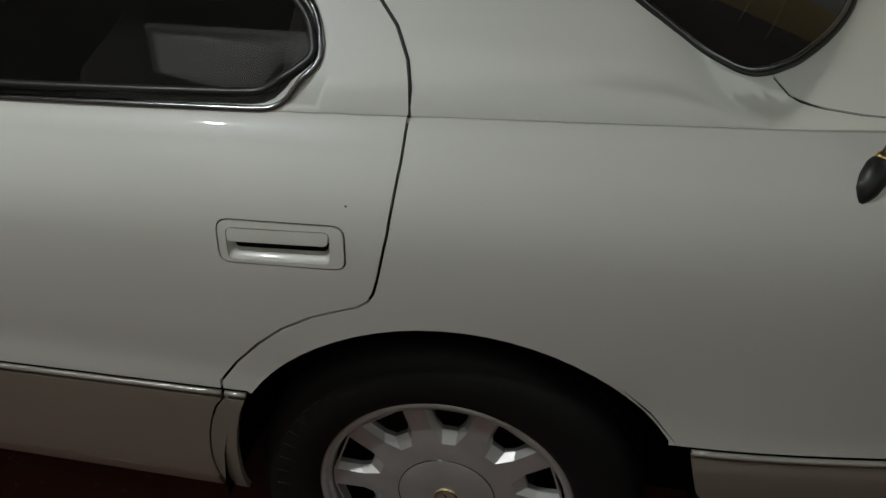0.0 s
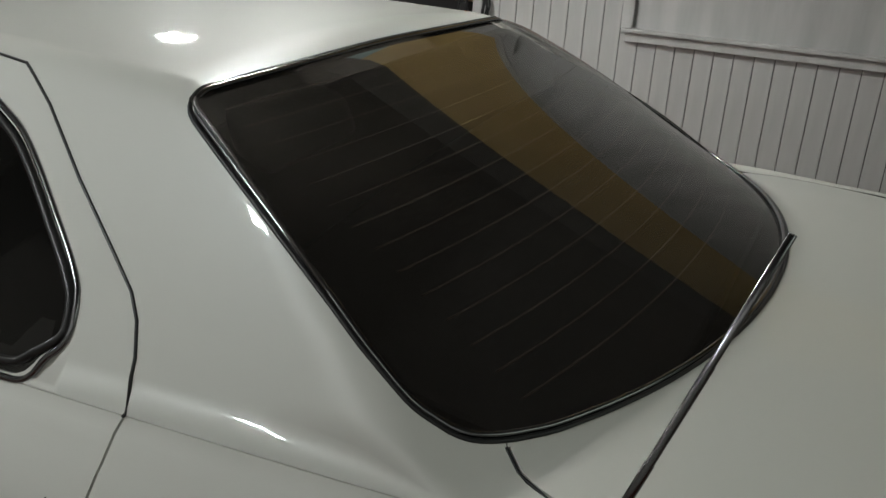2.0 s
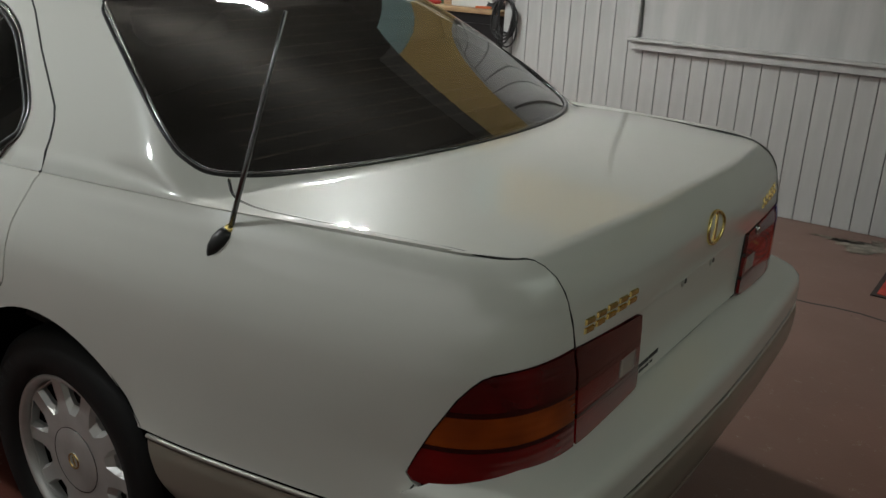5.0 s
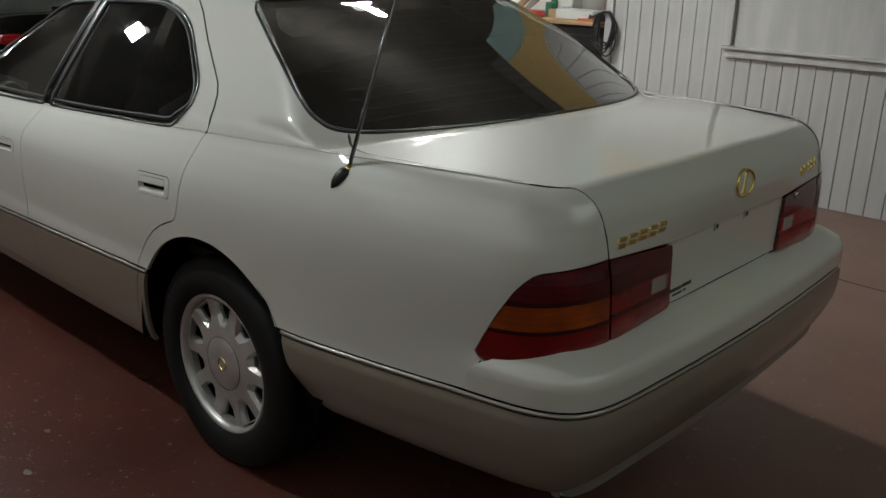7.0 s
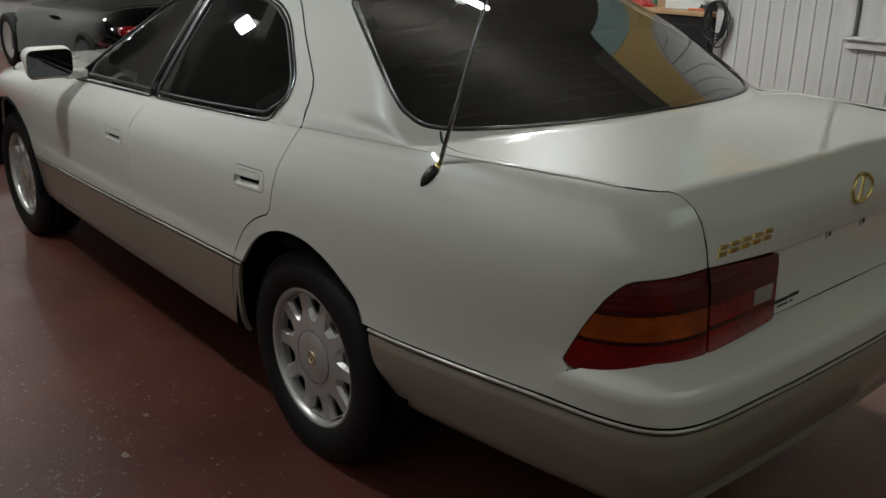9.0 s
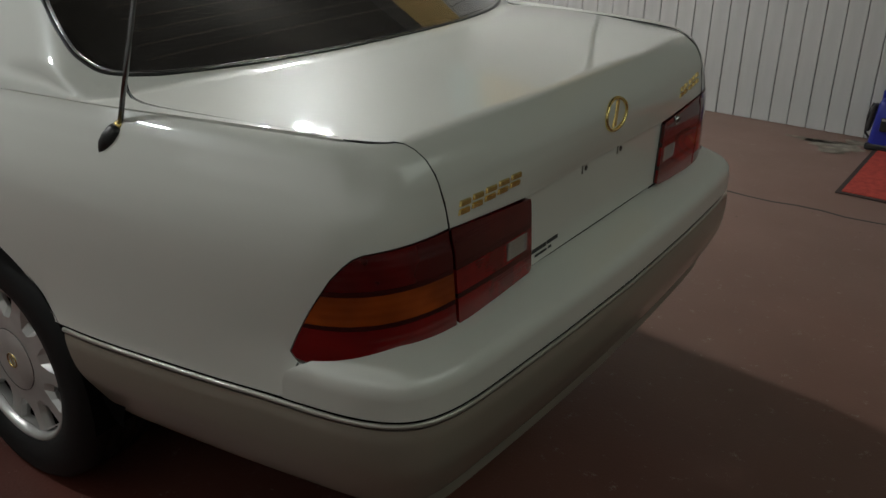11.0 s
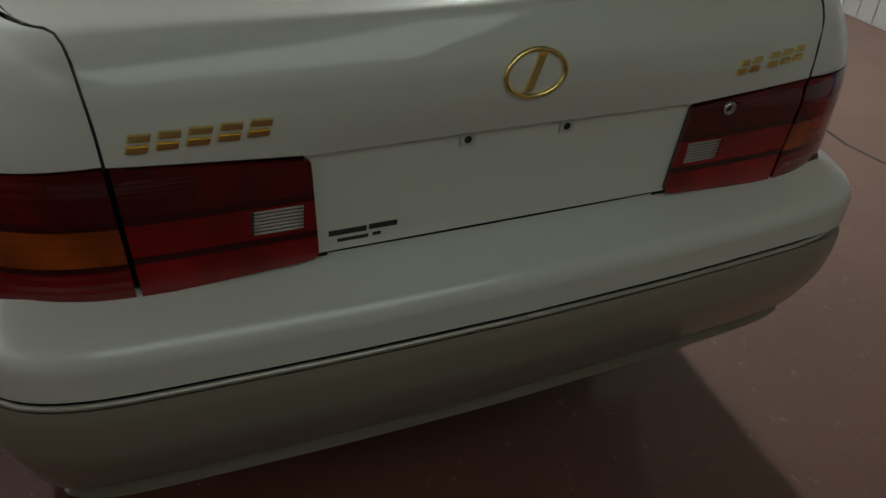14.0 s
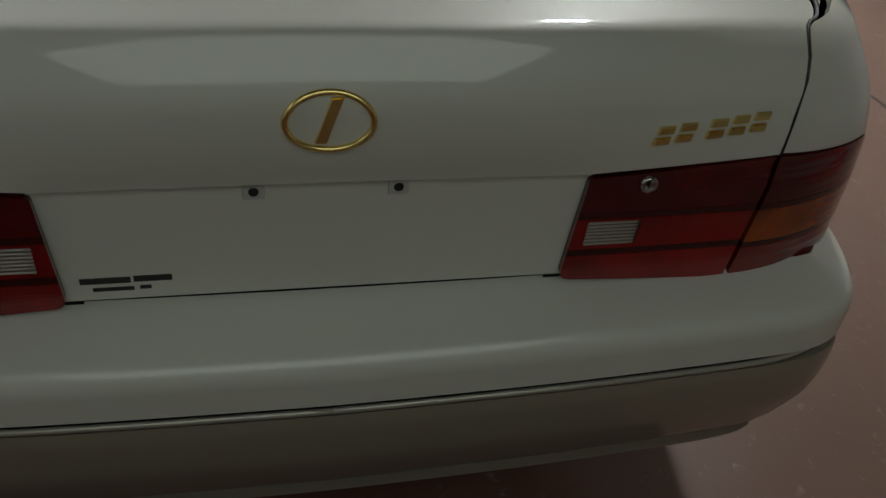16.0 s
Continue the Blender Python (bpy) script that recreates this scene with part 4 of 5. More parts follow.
for wx in (0.021, -2.83):
    for sy in (-1, 1):
        bm = lathe([(0.40, 0.0), (0.40, 0.30), (0.02, 0.30)], 40, "Y")
        bmesh.ops.bisect_plane(bm, geom=bm.verts[:] + bm.edges[:] + bm.faces[:], plane_co=(0, 0, -0.04), plane_no=(0, 0, -1), clear_outer=True)
        bmesh.ops.translate(bm, vec=(wx, -0.925, 0.345), verts=bm.verts)
        bmesh.ops.scale(bm, vec=(1, -sy, 1), verts=bm.verts)
        part("wheel_housing", bm, black_gap, car)
part("underbody", block((4.3, 1.5, 0.03), (-1.35, 0, 0.31)), black_gap, car)
part("cabin_floor", block((2.9, 1.6, 0.03), (-0.9, 0, 0.62)), cabin, car)


# wheels
def tyre_mesh():
    prof = [(0.222, -0.095), (0.235, -0.108), (0.265, -0.1135), (0.295, -0.111), (0.318, -0.102), (0.331, -0.088), (0.3345, -0.07)]
    for g in (-0.042, 0.0, 0.042):
        prof += [(0.336, g - 0.008), (0.329, g - 0.005), (0.329, g + 0.005), (0.336, g + 0.008)]
    prof += [(0.3345, 0.07), (0.331, 0.088), (0.318, 0.102), (0.265, 0.113), (0.222, 0.095)]
    return lathe(prof, 72, "Y")


def wheel_face():
    """A dished face with ten trapezoid windows round it, as one mesh with real openings."""
    bm = bmesh.new()
    n = 10
    dish = hermite([0.0, 0.06, 0.10, 0.14, 0.18, 0.205], [-0.088, -0.087, -0.084, -0.080, -0.078, -0.080])

    def at(r, a):
        return (r * math.sin(a), float(dish(min(r, 0.205))), r * math.cos(a))
    rings = {}
    for i in range(n):
        a = 2 * math.pi * i / n
        w, k = math.pi / n, 0.0
        hole = [(0.121, -0.30), (0.121, 0.30), (0.150, 0.62), (0.199, 0.70), (0.199, -0.70), (0.150, -0.62)]
        cut = [(0.141, -0.30), (0.141, 0.30), (0.158, 0.50), (0.198, 0.58), (0.198, -0.58), (0.158, -0.50)]
        hv = [bm.verts.new(at(r, a + f * w)) for r, f in hole]
        low = [bm.verts.new((r * math.sin(a + f * w), -0.067, r * math.cos(a + f * w))) for r, f in cut]
        deep = [bm.verts.new((v.co.x, -0.057, v.co.z)) for v in low]
        inner = [bm.verts.new(at(0.10, a + f * w)) for f in (-1, -0.30, 0.30)]
        outer = [bm.verts.new(at(0.203, a + f * w)) for f in (-1, -0.70, 0.70)]
        mid = [bm.verts.new(at(r, a - w)) for r in (0.121, 0.150, 0.199)]
        rings[i] = hv, inner, outer, mid, (low, deep)
    hub = bm.verts.new(at(0, 0))
    for i in range(n):
        hv, inn, out, mid, deep = rings[i]
        nh, ni, no, nm, _ = rings[(i + 1) % n]
        for f in ((inn[1], inn[2], hv[1], hv[0]), (inn[0], inn[1], hv[0], mid[0]), (inn[2], ni[0], nm[0], hv[1]), (mid[0], hv[0], hv[5], mid[1]), (mid[1], hv[5], hv[4], mid[2]),
                  (hv[1], nm[0], nm[1], hv[2]), (hv[2], nm[1], nm[2], hv[3]), (mid[2], hv[4], out[1], out[0]), (hv[4], hv[3], out[2], out[1]), (hv[3], nm[2], no[0], out[2])):
            bm.faces.new(f)
        bm.faces.new((hub, inn[0], inn[1])), bm.faces.new((hub, inn[1], inn[2])), bm.faces.new((hub, inn[2], ni[0]))
        for j in range(6):
            low, back = deep
            bm.faces.new((hv[j], hv[(j + 1) % 6], low[(j + 1) % 6], low[j]))
            bm.faces.new((low[j], low[(j + 1) % 6], back[(j + 1) % 6], back[j]))
    bmesh.ops.recalc_face_normals(bm, faces=bm.faces)
    return bm


def wheel(x, side):
    """A wheel at the given axle; its outside faces -y for side -1."""
    w = part("wheel", lathe([(0.204, -0.060), (0.204, -0.078), (0.209, -0.094), (0.217, -0.099), (0.2235, -0.096), (0.2235, -0.088), (0.214, -0.07), (0.214, -0.060)], 72, "Y"), silver, car, "ten-window silver alloy wheel", True)
    w.location = (x, 0.785 * side, 0.325)
    if side > 0:
        w.rotation_euler = (0, 0, math.pi)
    part("tyre", tyre_mesh(), rubber, w, "black tyre", True)
    part("wheel_face", wheel_face(), silver, w)
    part("hub_ring", lathe([(0.0840, -0.0830), (0.0842, -0.0862), (0.0852, -0.0862), (0.0856, -0.083)], 48, "Y"), dark_trim, w, smooth=True)
    part("hub_cap", lathe([(0, -0.0895), (0.04, -0.0893), (0.079, -0.0874), (0.0835, -0.0855)], 48, "Y"), silver, w, smooth=True)
    part("hub_emblem", lathe([(0, -0.0905), (0.021, -0.0905), (0.023, -0.0885)], 24, "Y"), silver, w)
    part("emblem_bar", block((0.005, 0.002, 0.026), (0.001, -0.0912, 0), 0.0008, 1, Matrix.Rotation(-0.35, 4, "Y")), gold, w)
    part("hub_emblem_ring", lathe([(0.0165, -0.090), (0.0175, -0.0925), (0.0205, -0.0925), (0.0215, -0.088)], 32, "Y"), gold, w, smooth=True)
    for k in range(9):
        a = math.radians(40 + 6.5 * k)
        turn = Matrix.Rotation(-a, 4, "Y")
        part("raised_bar", block((0.020, 0.003, 0.026), (0, -0.1115, 0.283), 0.001, 1), rubber, w).matrix_basis = turn
    # black barrel and back sheet paint in the shade behind the windows
    part("barrel", lathe([(0.2, 0.06), (0.203, -0.059), (0.213, -0.059), (0.214, 0.06)], 40, "Y"), black_gap, w, "barrel painted black as shade behind the windows", True)
    part("brake_disc", lathe([(0, 0.0), (0.15, 0.0), (0.15, 0.02), (0, 0.02)], 40, "Y"), brake_iron, w)
    part("wheel_back", lathe([(0, 0.04), (0.21, 0.04)], 40, "Y"), black_gap, w)
    return w


for x in (0.0, -2.85):
    for side in (-1, 1):
        wheel(x, side)

# aerial on the left rear wing
top = np.array([0.532, -0.829, 1.018])
tip = np.array([0.664, -0.807, 1.425])
toe = np.array([0.512, -0.866, 0.975])
aerial = tube("aerial_base", [toe, toe + (0.002, 0.003, 0.004), toe * 0.75 + top * 0.25, toe * 0.45 + top * 0.55, toe * 0.15 + top * 0.85, top], [0.003, 0.008, 0.0145, 0.019, 0.018, 0.0145], gasket, car, n=20, label="black rubber aerial base")
d = (tip - top) / np.linalg.norm(tip - top)
tube("aerial_collar", [top - d * 0.002, top + d * 0.003, top + d * 0.010, top + d * 0.013], [0.012, 0.0125, 0.010, 0.006], gold, aerial, n=16)
tube("aerial_mast", [top, top + d * 0.17, top + d * 0.171, top + d * 0.29, top + d * 0.291, tip], [0.0054, 0.0054, 0.0046, 0.0046, 0.0038, 0.0038], window_metal, aerial, n=10)

# emblems and badges as plain gold shapes
def tail_point(y, z, out):
    p = lid(np.array([y]), np.array([0.06 + 1.03 - (0.75 + (z - 0.75) * 0.305 / (float(deck(1.117, y)) - 0.75))]))[0]
    return np.array([p[0] + out, y, p[2]])


ring = [tail_point(0.051 * math.cos(a), 0.972 + 0.0355 * math.sin(a), 0.002) for a in np.linspace(0, 2 * math.pi, 48, endpoint=False)]
emblem = tube("emblem", ring, 0.0042, gold, car, True, label="gold oval emblem")


def slanted(name, y0, z0, w, h, lean, parent, label=""):
    """A plain gold parallelogram standing proud of the tail."""
    quad = [(y0, z0), (y0 + w, z0), (y0 + w + lean, z0 + h), (y0 + lean, z0 + h)]
    front = [tail_point(a, b, 0.0045) for a, b in inset(quad, 0.0012)]
    back = [tail_point(a, b, 0.0005) for a, b in (quad if area2(quad) > 0 else quad[::-1])]
    verts = [tuple(p) for p in front + back]
    faces = [(0, 1, 2, 3)] + [(i, i + 4, (i + 1) % 4 + 4, (i + 1) % 4) for i in range(4)]
    return finish(name, verts, faces, None, gold, parent, label)


slanted("emblem_bar", -0.018, 0.945, 0.015, 0.056, 0.020, emblem, "gold slanted bar inside the oval")


def badge(y0, z0, rise, widths, gap_at):
    """A row of plain gold bars, two slim ones over each other at every step."""
    first, y = None, y0
    for k, w in enumerate(widths):
        for z, lean in ((z0 + rise * k, 0.0), (z0 + rise * k + 0.015, 0.004)):
            b = slanted("badge_bar" if first else "badge", y + lean, z, w, 0.0105, 0.0028, first or car, "" if first else "gold badge of plain slanted bars")
            first = first or b
        y += w + 0.0085 + (0.012 if k == gap_at else 0.0)


badge(-0.582, 0.908, 0.0025, (0.029, 0.029, 0.031, 0.030, 0.030), 9)
badge(0.410, 0.922, 0.002, (0.023, 0.023, 0.025, 0.023, 0.023), 1)

# dealer sticker: dark bars
x, _, z = place_on_tail(-0.25, 0.74)
st = part("sticker", block((0.0006, 0.061, 0.0095), (x + 0.0006, -0.2765, 0.7355)), ink, car, "small dark bar sticker in the plate recess")
for y, w, z, h in ((-0.219, 0.047, 0.7365, 0.0095), (-0.268, 0.050, 0.7215, 0.006), (-0.229, 0.014, 0.7225, 0.006)):
    part("sticker_line", block((0.0006, w, h), (x + 0.0006, y, z)), ink, st)

# small stone chip in the door paint
panel("paint_chip", body_side, rounded([(-0.1465, 0.9355), (-0.1435, 0.9355), (-0.1435, 0.9385), (-0.1465, 0.9385)], 0.0012, 3), ink, car, lift=0.0004, depth=0.0, step=0.002)

# door mirror
def shell_mirror(sign):
    bm = block((0.12, 0.205, 0.137), (0, 0, 0), 0.04, 5)
    for v in bm.verts:
        v.co.y *= 1 - 0.12 * (v.co.z < 0)
        if v.co.x < 0:
            v.co.z *= 0.75
            v.co.y *= 0.85
    bmesh.ops.translate(bm, vec=(-1.86, sign * 0.985, 1.03), verts=bm.verts)
    m = part("door_mirror", bm, pearl, car, smooth=True)
    g = bmesh.new()
    ring = rounded([(-0.093, -0.052), (0.088, -0.056), (0.093, 0.058), (-0.090, 0.056)], 0.032, 6)
    a = [g.verts.new((-1.794, sign * 0.985 + u, 1.03 + v)) for u, v in ring]
    d = [g.verts.new((-1.806, sign * 0.985 + u, 1.03 + v)) for u, v in ring]
    g.faces.new(a), g.faces.new(d[::-1])
    for k in range(len(a)):
        g.faces.new((a[k - 1], a[k], d[k], d[k - 1]))
    bmesh.ops.recalc_face_normals(g, faces=g.faces)
    part("mirror_glass", g, mirror_silver, m, "dark mirror glass")
    part("mirror_foot", block((0.07, 0.10, 0.04), (-1.87, sign * 0.865, 0.972), 0.012), pearl, m)


shell_mirror(-1), shell_mirror(1)

# seats, seen dimly through the tinted glass
def seat(name, x, y, w):
    s = part(name, block((0.52, w, 0.16), (x, y, 0.70), 0.04, 3), cabin, car, smooth=True)
    part("backrest", block((0.15, w, 0.55), (x + 0.27, y, 0.95), 0.05, 3, pose(0, 0, 0, 0, 12).to_3x3().to_4x4()), cabin, s, smooth=True)
    for k in ((0,) if w < 1 else (-0.4, 0.4)):
        part("headrest", block((0.09, 0.26, 0.14), (x + 0.36, y + k, 1.25), 0.035, 3), cabin, s, smooth=True)


seat("front_seat", -1.35, -0.40, 0.52), seat("front_seat", -1.35, 0.40, 0.52), seat("rear_seat", -0.50, 0, 1.35)
part("parcel_shelf", block((0.62, 1.35, 0.03), (0.23, 0, 1.03), 0.01), black_gap, car)


# ---- the garage ----
WALL_Y, LEFT_Y, REAR_X, FRONT_X, CEIL = 3.66, -5.2, 6.0, -11.6, 3.75
WALL_END, BACK_Y = -1.62, 6.2


def slab(name, size, at, mat, label=""):
    return tagged(part(name, block(size, at), mat, None, label), kind="structure")


MX, LX = (REAR_X + FRONT_X) / 2, REAR_X - FRONT_X
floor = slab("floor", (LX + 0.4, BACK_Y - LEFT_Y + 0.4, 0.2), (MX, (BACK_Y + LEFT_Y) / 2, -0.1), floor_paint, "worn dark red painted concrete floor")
ceiling = slab("ceiling", (LX + 0.4, BACK_Y - LEFT_Y + 0.4, 0.1), (MX, (BACK_Y + LEFT_Y) / 2, CEIL + 0.05), dark_ceiling, "dark brown ceiling")
wall_north = slab("wall_north", (REAR_X - WALL_END, 0.12, CEIL), ((REAR_X + WALL_END) / 2, WALL_Y + 0.078, CEIL / 2), wall_gap, "white tongue-and-groove boarded wall")
slab("wall_alcove", (0.12, BACK_Y - WALL_Y - 0.14, CEIL), (WALL_END + 0.06, (BACK_Y + WALL_Y + 0.14) / 2, CEIL / 2), wall_paint)
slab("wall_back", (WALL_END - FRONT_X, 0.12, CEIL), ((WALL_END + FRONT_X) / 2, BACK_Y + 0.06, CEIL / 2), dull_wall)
# unseen wall, its paint made pale to bounce fill onto the car
slab("wall_south", (LX, 0.12, CEIL), (MX, LEFT_Y - 0.06, CEIL / 2), bounce_wall)
# unseen wall, kept dull to hold reflections in the floor down
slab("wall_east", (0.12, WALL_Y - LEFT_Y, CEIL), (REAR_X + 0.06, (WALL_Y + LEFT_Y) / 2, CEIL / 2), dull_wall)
wall_west = slab("wall_west", (0.12, BACK_Y - LEFT_Y, CEIL), (FRONT_X - 0.06, (BACK_Y + LEFT_Y) / 2, CEIL / 2), wall_paint, "pale sheeted end wall")

# upper band of the boarded wall, above the boards
part("upper_band", block((REAR_X + 1.51, 0.02, 0.79), ((REAR_X - 1.51) / 2, WALL_Y + 0.004, 3.005)), tan_board, wall_north, "tan board above the white boards")
part("teal_band", block((0.28, 0.02, 0.79), (-1.654, WALL_Y + 0.004, 3.005)), teal_board, wall_north, "teal board at the end of the tan one")
part("head_trim", block((REAR_X + 1.62, 0.03, 0.05), ((REAR_X - 1.62) / 2, WALL_Y - 0.004, 2.585), 0.004), wall_paint, wall_north)
# framed field
for nm, size, at in (("frame_rail", (4.6, 0.035, 0.055), (1.66, WALL_Y - 0.0185, 0.945)), ("frame_stile", (0.055, 0.035, 1.5), (-0.642, WALL_Y - 0.0185, 1.74)), ("frame_sill", (4.64, 0.06, 0.022), (1.66, WALL_Y - 0.031, 0.984)), ("frame_bead", (0.02, 0.05, 1.5), (-0.606, WALL_Y - 0.026, 1.75))):
    part(nm, block(size, at, 0.005), wall_paint, wall_north)
part("frame_field", block((4.5, 0.008, 1.5), (1.66, WALL_Y - 0.005, 1.745)), wall_paint, wall_north, "plain white field inside the frame")
part("corner_trim", block((0.06, 0.03, 2.72), (WALL_END + 0.03, WALL_Y - 0.016, 1.36), 0.004), wall_paint, wall_north)
# floor joint and worn patches
joint = bmesh.new()
vs = []
for k in range(60):
    x = -1.0 + k * 0.11
    y = 2.30 + 0.012 * math.sin(k * 1.7) + 0.02 * (x - 0.8) + 0.006 * random.uniform(-1, 1)
    vs.append((joint.verts.new((x, y - 0.007 - 0.005 * random.random(), 0.0012)), joint.verts.new((x, y + 0.006 + 0.004 * random.random(), 0.0012))))
for a, b in zip(vs, vs[1:]):
    joint.faces.new((a[0], b[0], b[1], a[1]))
part("floor_joint", joint, wall_gap, floor, "dark ragged floor joint")


def patch(cx, cy, rx, ry, seed):
    """A worn patch with a ragged edge where the paint has gone."""
    rng = random.Random(seed)
    bm = bmesh.new()
    ring = []
    for k in range(40):
        a = 2 * math.pi * k / 40
        r = 1 + 0.35 * rng.uniform(-1, 1) + 0.2 * math.sin(3 * a + seed)
        ring.append(bm.verts.new((cx + rx * r * math.cos(a), cy + ry * r * math.sin(a), 0.0015)))
    bm.faces.new(ring)
    bmesh.ops.triangulate(bm, faces=bm.faces)
    part("worn_patch", bm, concrete, floor)


for k, v in enumerate(((1.0, 3.38, 0.13, 0.10), (0.85, 3.43, 0.12, 0.03), (1.12, 3.52, 0.10, 0.05), (1.55, 3.56, 0.16, 0.04), (-0.9, -1.95, 0.03, 0.018), (-0.75, -2.2, 0.014, 0.009), (-0.35, -1.35, 0.016, 0.01), (-1.3, -1.6, 0.018, 0.01), (-0.55, -1.2, 0.012, 0.008))):
    patch(*v, k)


debris = bmesh.new()
rng = random.Random(4)
for k in range(1500):
    if k % 3:
        cx, cy = ((-0.95, -1.75), (-1.25, -1.5), (-0.6, -1.25), (-0.8, -2.15), (-0.35, -1.5), (-1.9, -1.6), (0.3, -1.3), (-0.55, -1.85), (1.2, 3.4), (1.9, 2.3))[k % 10]
        x, y = rng.gauss(cx, 0.16), rng.gauss(cy, 0.11)
    else:
        x, y = rng.uniform(-3.0, 2.6), rng.choice((rng.uniform(-3.0, -1.05), rng.uniform(1.2, 3.5)))
    s = rng.choice((0.0015, 0.002, 0.0028, 0.0035, 0.0055))
    a0 = rng.uniform(0, 6)
    ring = [debris.verts.new((x + s * rng.uniform(0.6, 1.5) * math.cos(a0 + a * 1.2566), y + s * rng.uniform(0.5, 1.2) * math.sin(a0 + a * 1.2566), 0.0003)) for a in range(5)]
    tip = debris.verts.new((x, y, 0.0005 + 0.35 * s))
    for a in range(5):
        debris.faces.new((ring[a], ring[(a + 1) % 5], tip))
tagged(part("floor_debris", debris, grit, None), "pale paint chips and grit scattered on the red floor", "grit", kind="stuff")


def pendant(x, y, glow, z=2.80, panels=3):
    words = "multi-panel" if panels > 1 else "single-panel"
    t = thing("pendant_lamp", "white " + words + " workshop lamp hanging from the ceiling, lit", "lamp", (x, y, z), "workshop lamps")
    part("cord", lathe([(0, 0.1), (0.006, 0.1), (0.006, CEIL - z), (0, CEIL - z)], 8, "Z"), black_plastic, t)
    part("socket", lathe([(0, 0.10), (0.03, 0.10), (0.045, 0.03), (0.045, 0.01), (0, 0.01)], 20, "Z"), white_plastic, t)
    for k in range(panels):
        a = math.radians(120 * k + 20)
        if panels > 1:
            part("light_panel", block((0.13, 0.085, 0.012), (0, 0, 0), 0.004, 2, Matrix.Rotation(a, 4, "Z") @ pose(0.09, 0, 0, 0, 12, 0)), glow, t)
        else:
            part("light_panel", block((0.30, 0.11, 0.012), (0, 0, 0), 0.005, 2, Matrix.Rotation(a, 4, "Z")), glow, t)
    return t


pendant(-1.47, 1.58, bright_glow)
# the lamp at x -10.2 is added, unseen, to brighten the end wall
for x, y in ((-4.3, 3.9), (-8.2, -1.0), (-10.2, 0.3)):
    pendant(x, y, lamp_glow)
pendant(-4.2, -1.25, soft_glow, 2.8, 1)
pendant(-1.35, -1.8, left_glow, 2.95, 1)
# two glowing ceiling panels added out of view as fill for tail and flank
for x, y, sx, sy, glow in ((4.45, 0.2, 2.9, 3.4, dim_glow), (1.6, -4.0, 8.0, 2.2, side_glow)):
    light = thing("fill_panel", "large glowing fill panel added under the ceiling, unseen", "lamp", (x, y, CEIL))
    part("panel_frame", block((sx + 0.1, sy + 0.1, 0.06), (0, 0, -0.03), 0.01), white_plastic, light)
    part("fill_sheet", block((sx, sy, 0.012), (0, 0, -0.064), 0.004), glow, light, "pale glowing sheet")

# entrance mat with a plain ring
mat = thing("floor_mat", "red pile floor mat with dark edge and ring", "mat", (1.19, 2.60, 0))
part("mat_border", block((1.45, 0.92, 0.008), (0.725, 0.46, 0.0045), 0.003), mat_dark, mat, "dark rubber edge")
part("mat_top", block((1.41, 0.88, 0.010), (0.73, 0.465, 0.007), 0.003), mat_red, mat, "red pile")
part("mat_ring", lathe([(0.24, 0.0125), (0.25, 0.014), (0.285, 0.014), (0.295, 0.0125)], 48, "Z", (0.55, 0.42, 0)), mat_dark, mat, "dark ring")
part("mat_ring", lathe([(0.16, 0.0125), (0.17, 0.014), (0.195, 0.014), (0.205, 0.0125)], 48, "Z", (0.55, 0.42, 0)), mat_dark, mat, "dark ring")

part("mat_mark", block((0.20, 0.035, 0.003), (0.60, 0.44, 0.0135), 0.001, 1, Matrix.Rotation(0.5, 4, "Z")), yellow_print, mat, "plain yellow mark")

# jump starter by the wall
js = thing("jump_starter", "blue and black portable jump starter beside the mat", "jump starter", (1.285, 3.50, 0.0))
bm = block((0.27, 0.16, 0.27), (0, 0, 0.15), 0.03, 3)
for v in bm.verts:
    k = smoothstep(0.12, 0.28, v.co.z)
    v.co.x *= 1 - 0.12 * float(k)
    v.co.y += 0.03 * float(k)
part("body", bm, blue_plastic, js, "blue moulded body", True)
part("base_foot", block((0.29, 0.17, 0.04), (0, 0, 0.025), 0.012, 2), black_plastic, js)
tube("handle", [(-0.105, 0.03, 0.25), (-0.105, 0.03, 0.315), (-0.09, 0.03, 0.33), (0.09, 0.03, 0.33), (0.105, 0.03, 0.315), (0.105, 0.03, 0.25)], 0.014, blue_plastic, js)
for k in (-1, 0, 1):
    part("panel_dial", block((0.05, 0.012, 0.075), (k * 0.06, -0.078, 0.155), 0.006), black_plastic, js, "grey control block")
    part("dial_cap", block((0.04, 0.008, 0.012), (k * 0.06, -0.086, 0.183), 0.003), dull_wall, js)
part("logo_bar", block((0.035, 0.003, 0.010), (0.075, -0.0815, 0.085)), white_plastic, js)
for s, m in ((-1, black_plastic), (1, red_plastic)):
    part("clamp", block((0.025, 0.06, 0.16), (s * 0.145, 0.0, 0.17), 0.01, 2, pose(0, 0, 0, 0, -s * 8).to_3x3().to_4x4()), m, js, "cable clamp")
    tube("cable", [(s * 0.15, 0.0, 0.25), (s * 0.165, -0.01, 0.18), (s * 0.165, 0.0, 0.08), (s * 0.13, 0.02, 0.03)], 0.007, m, js)

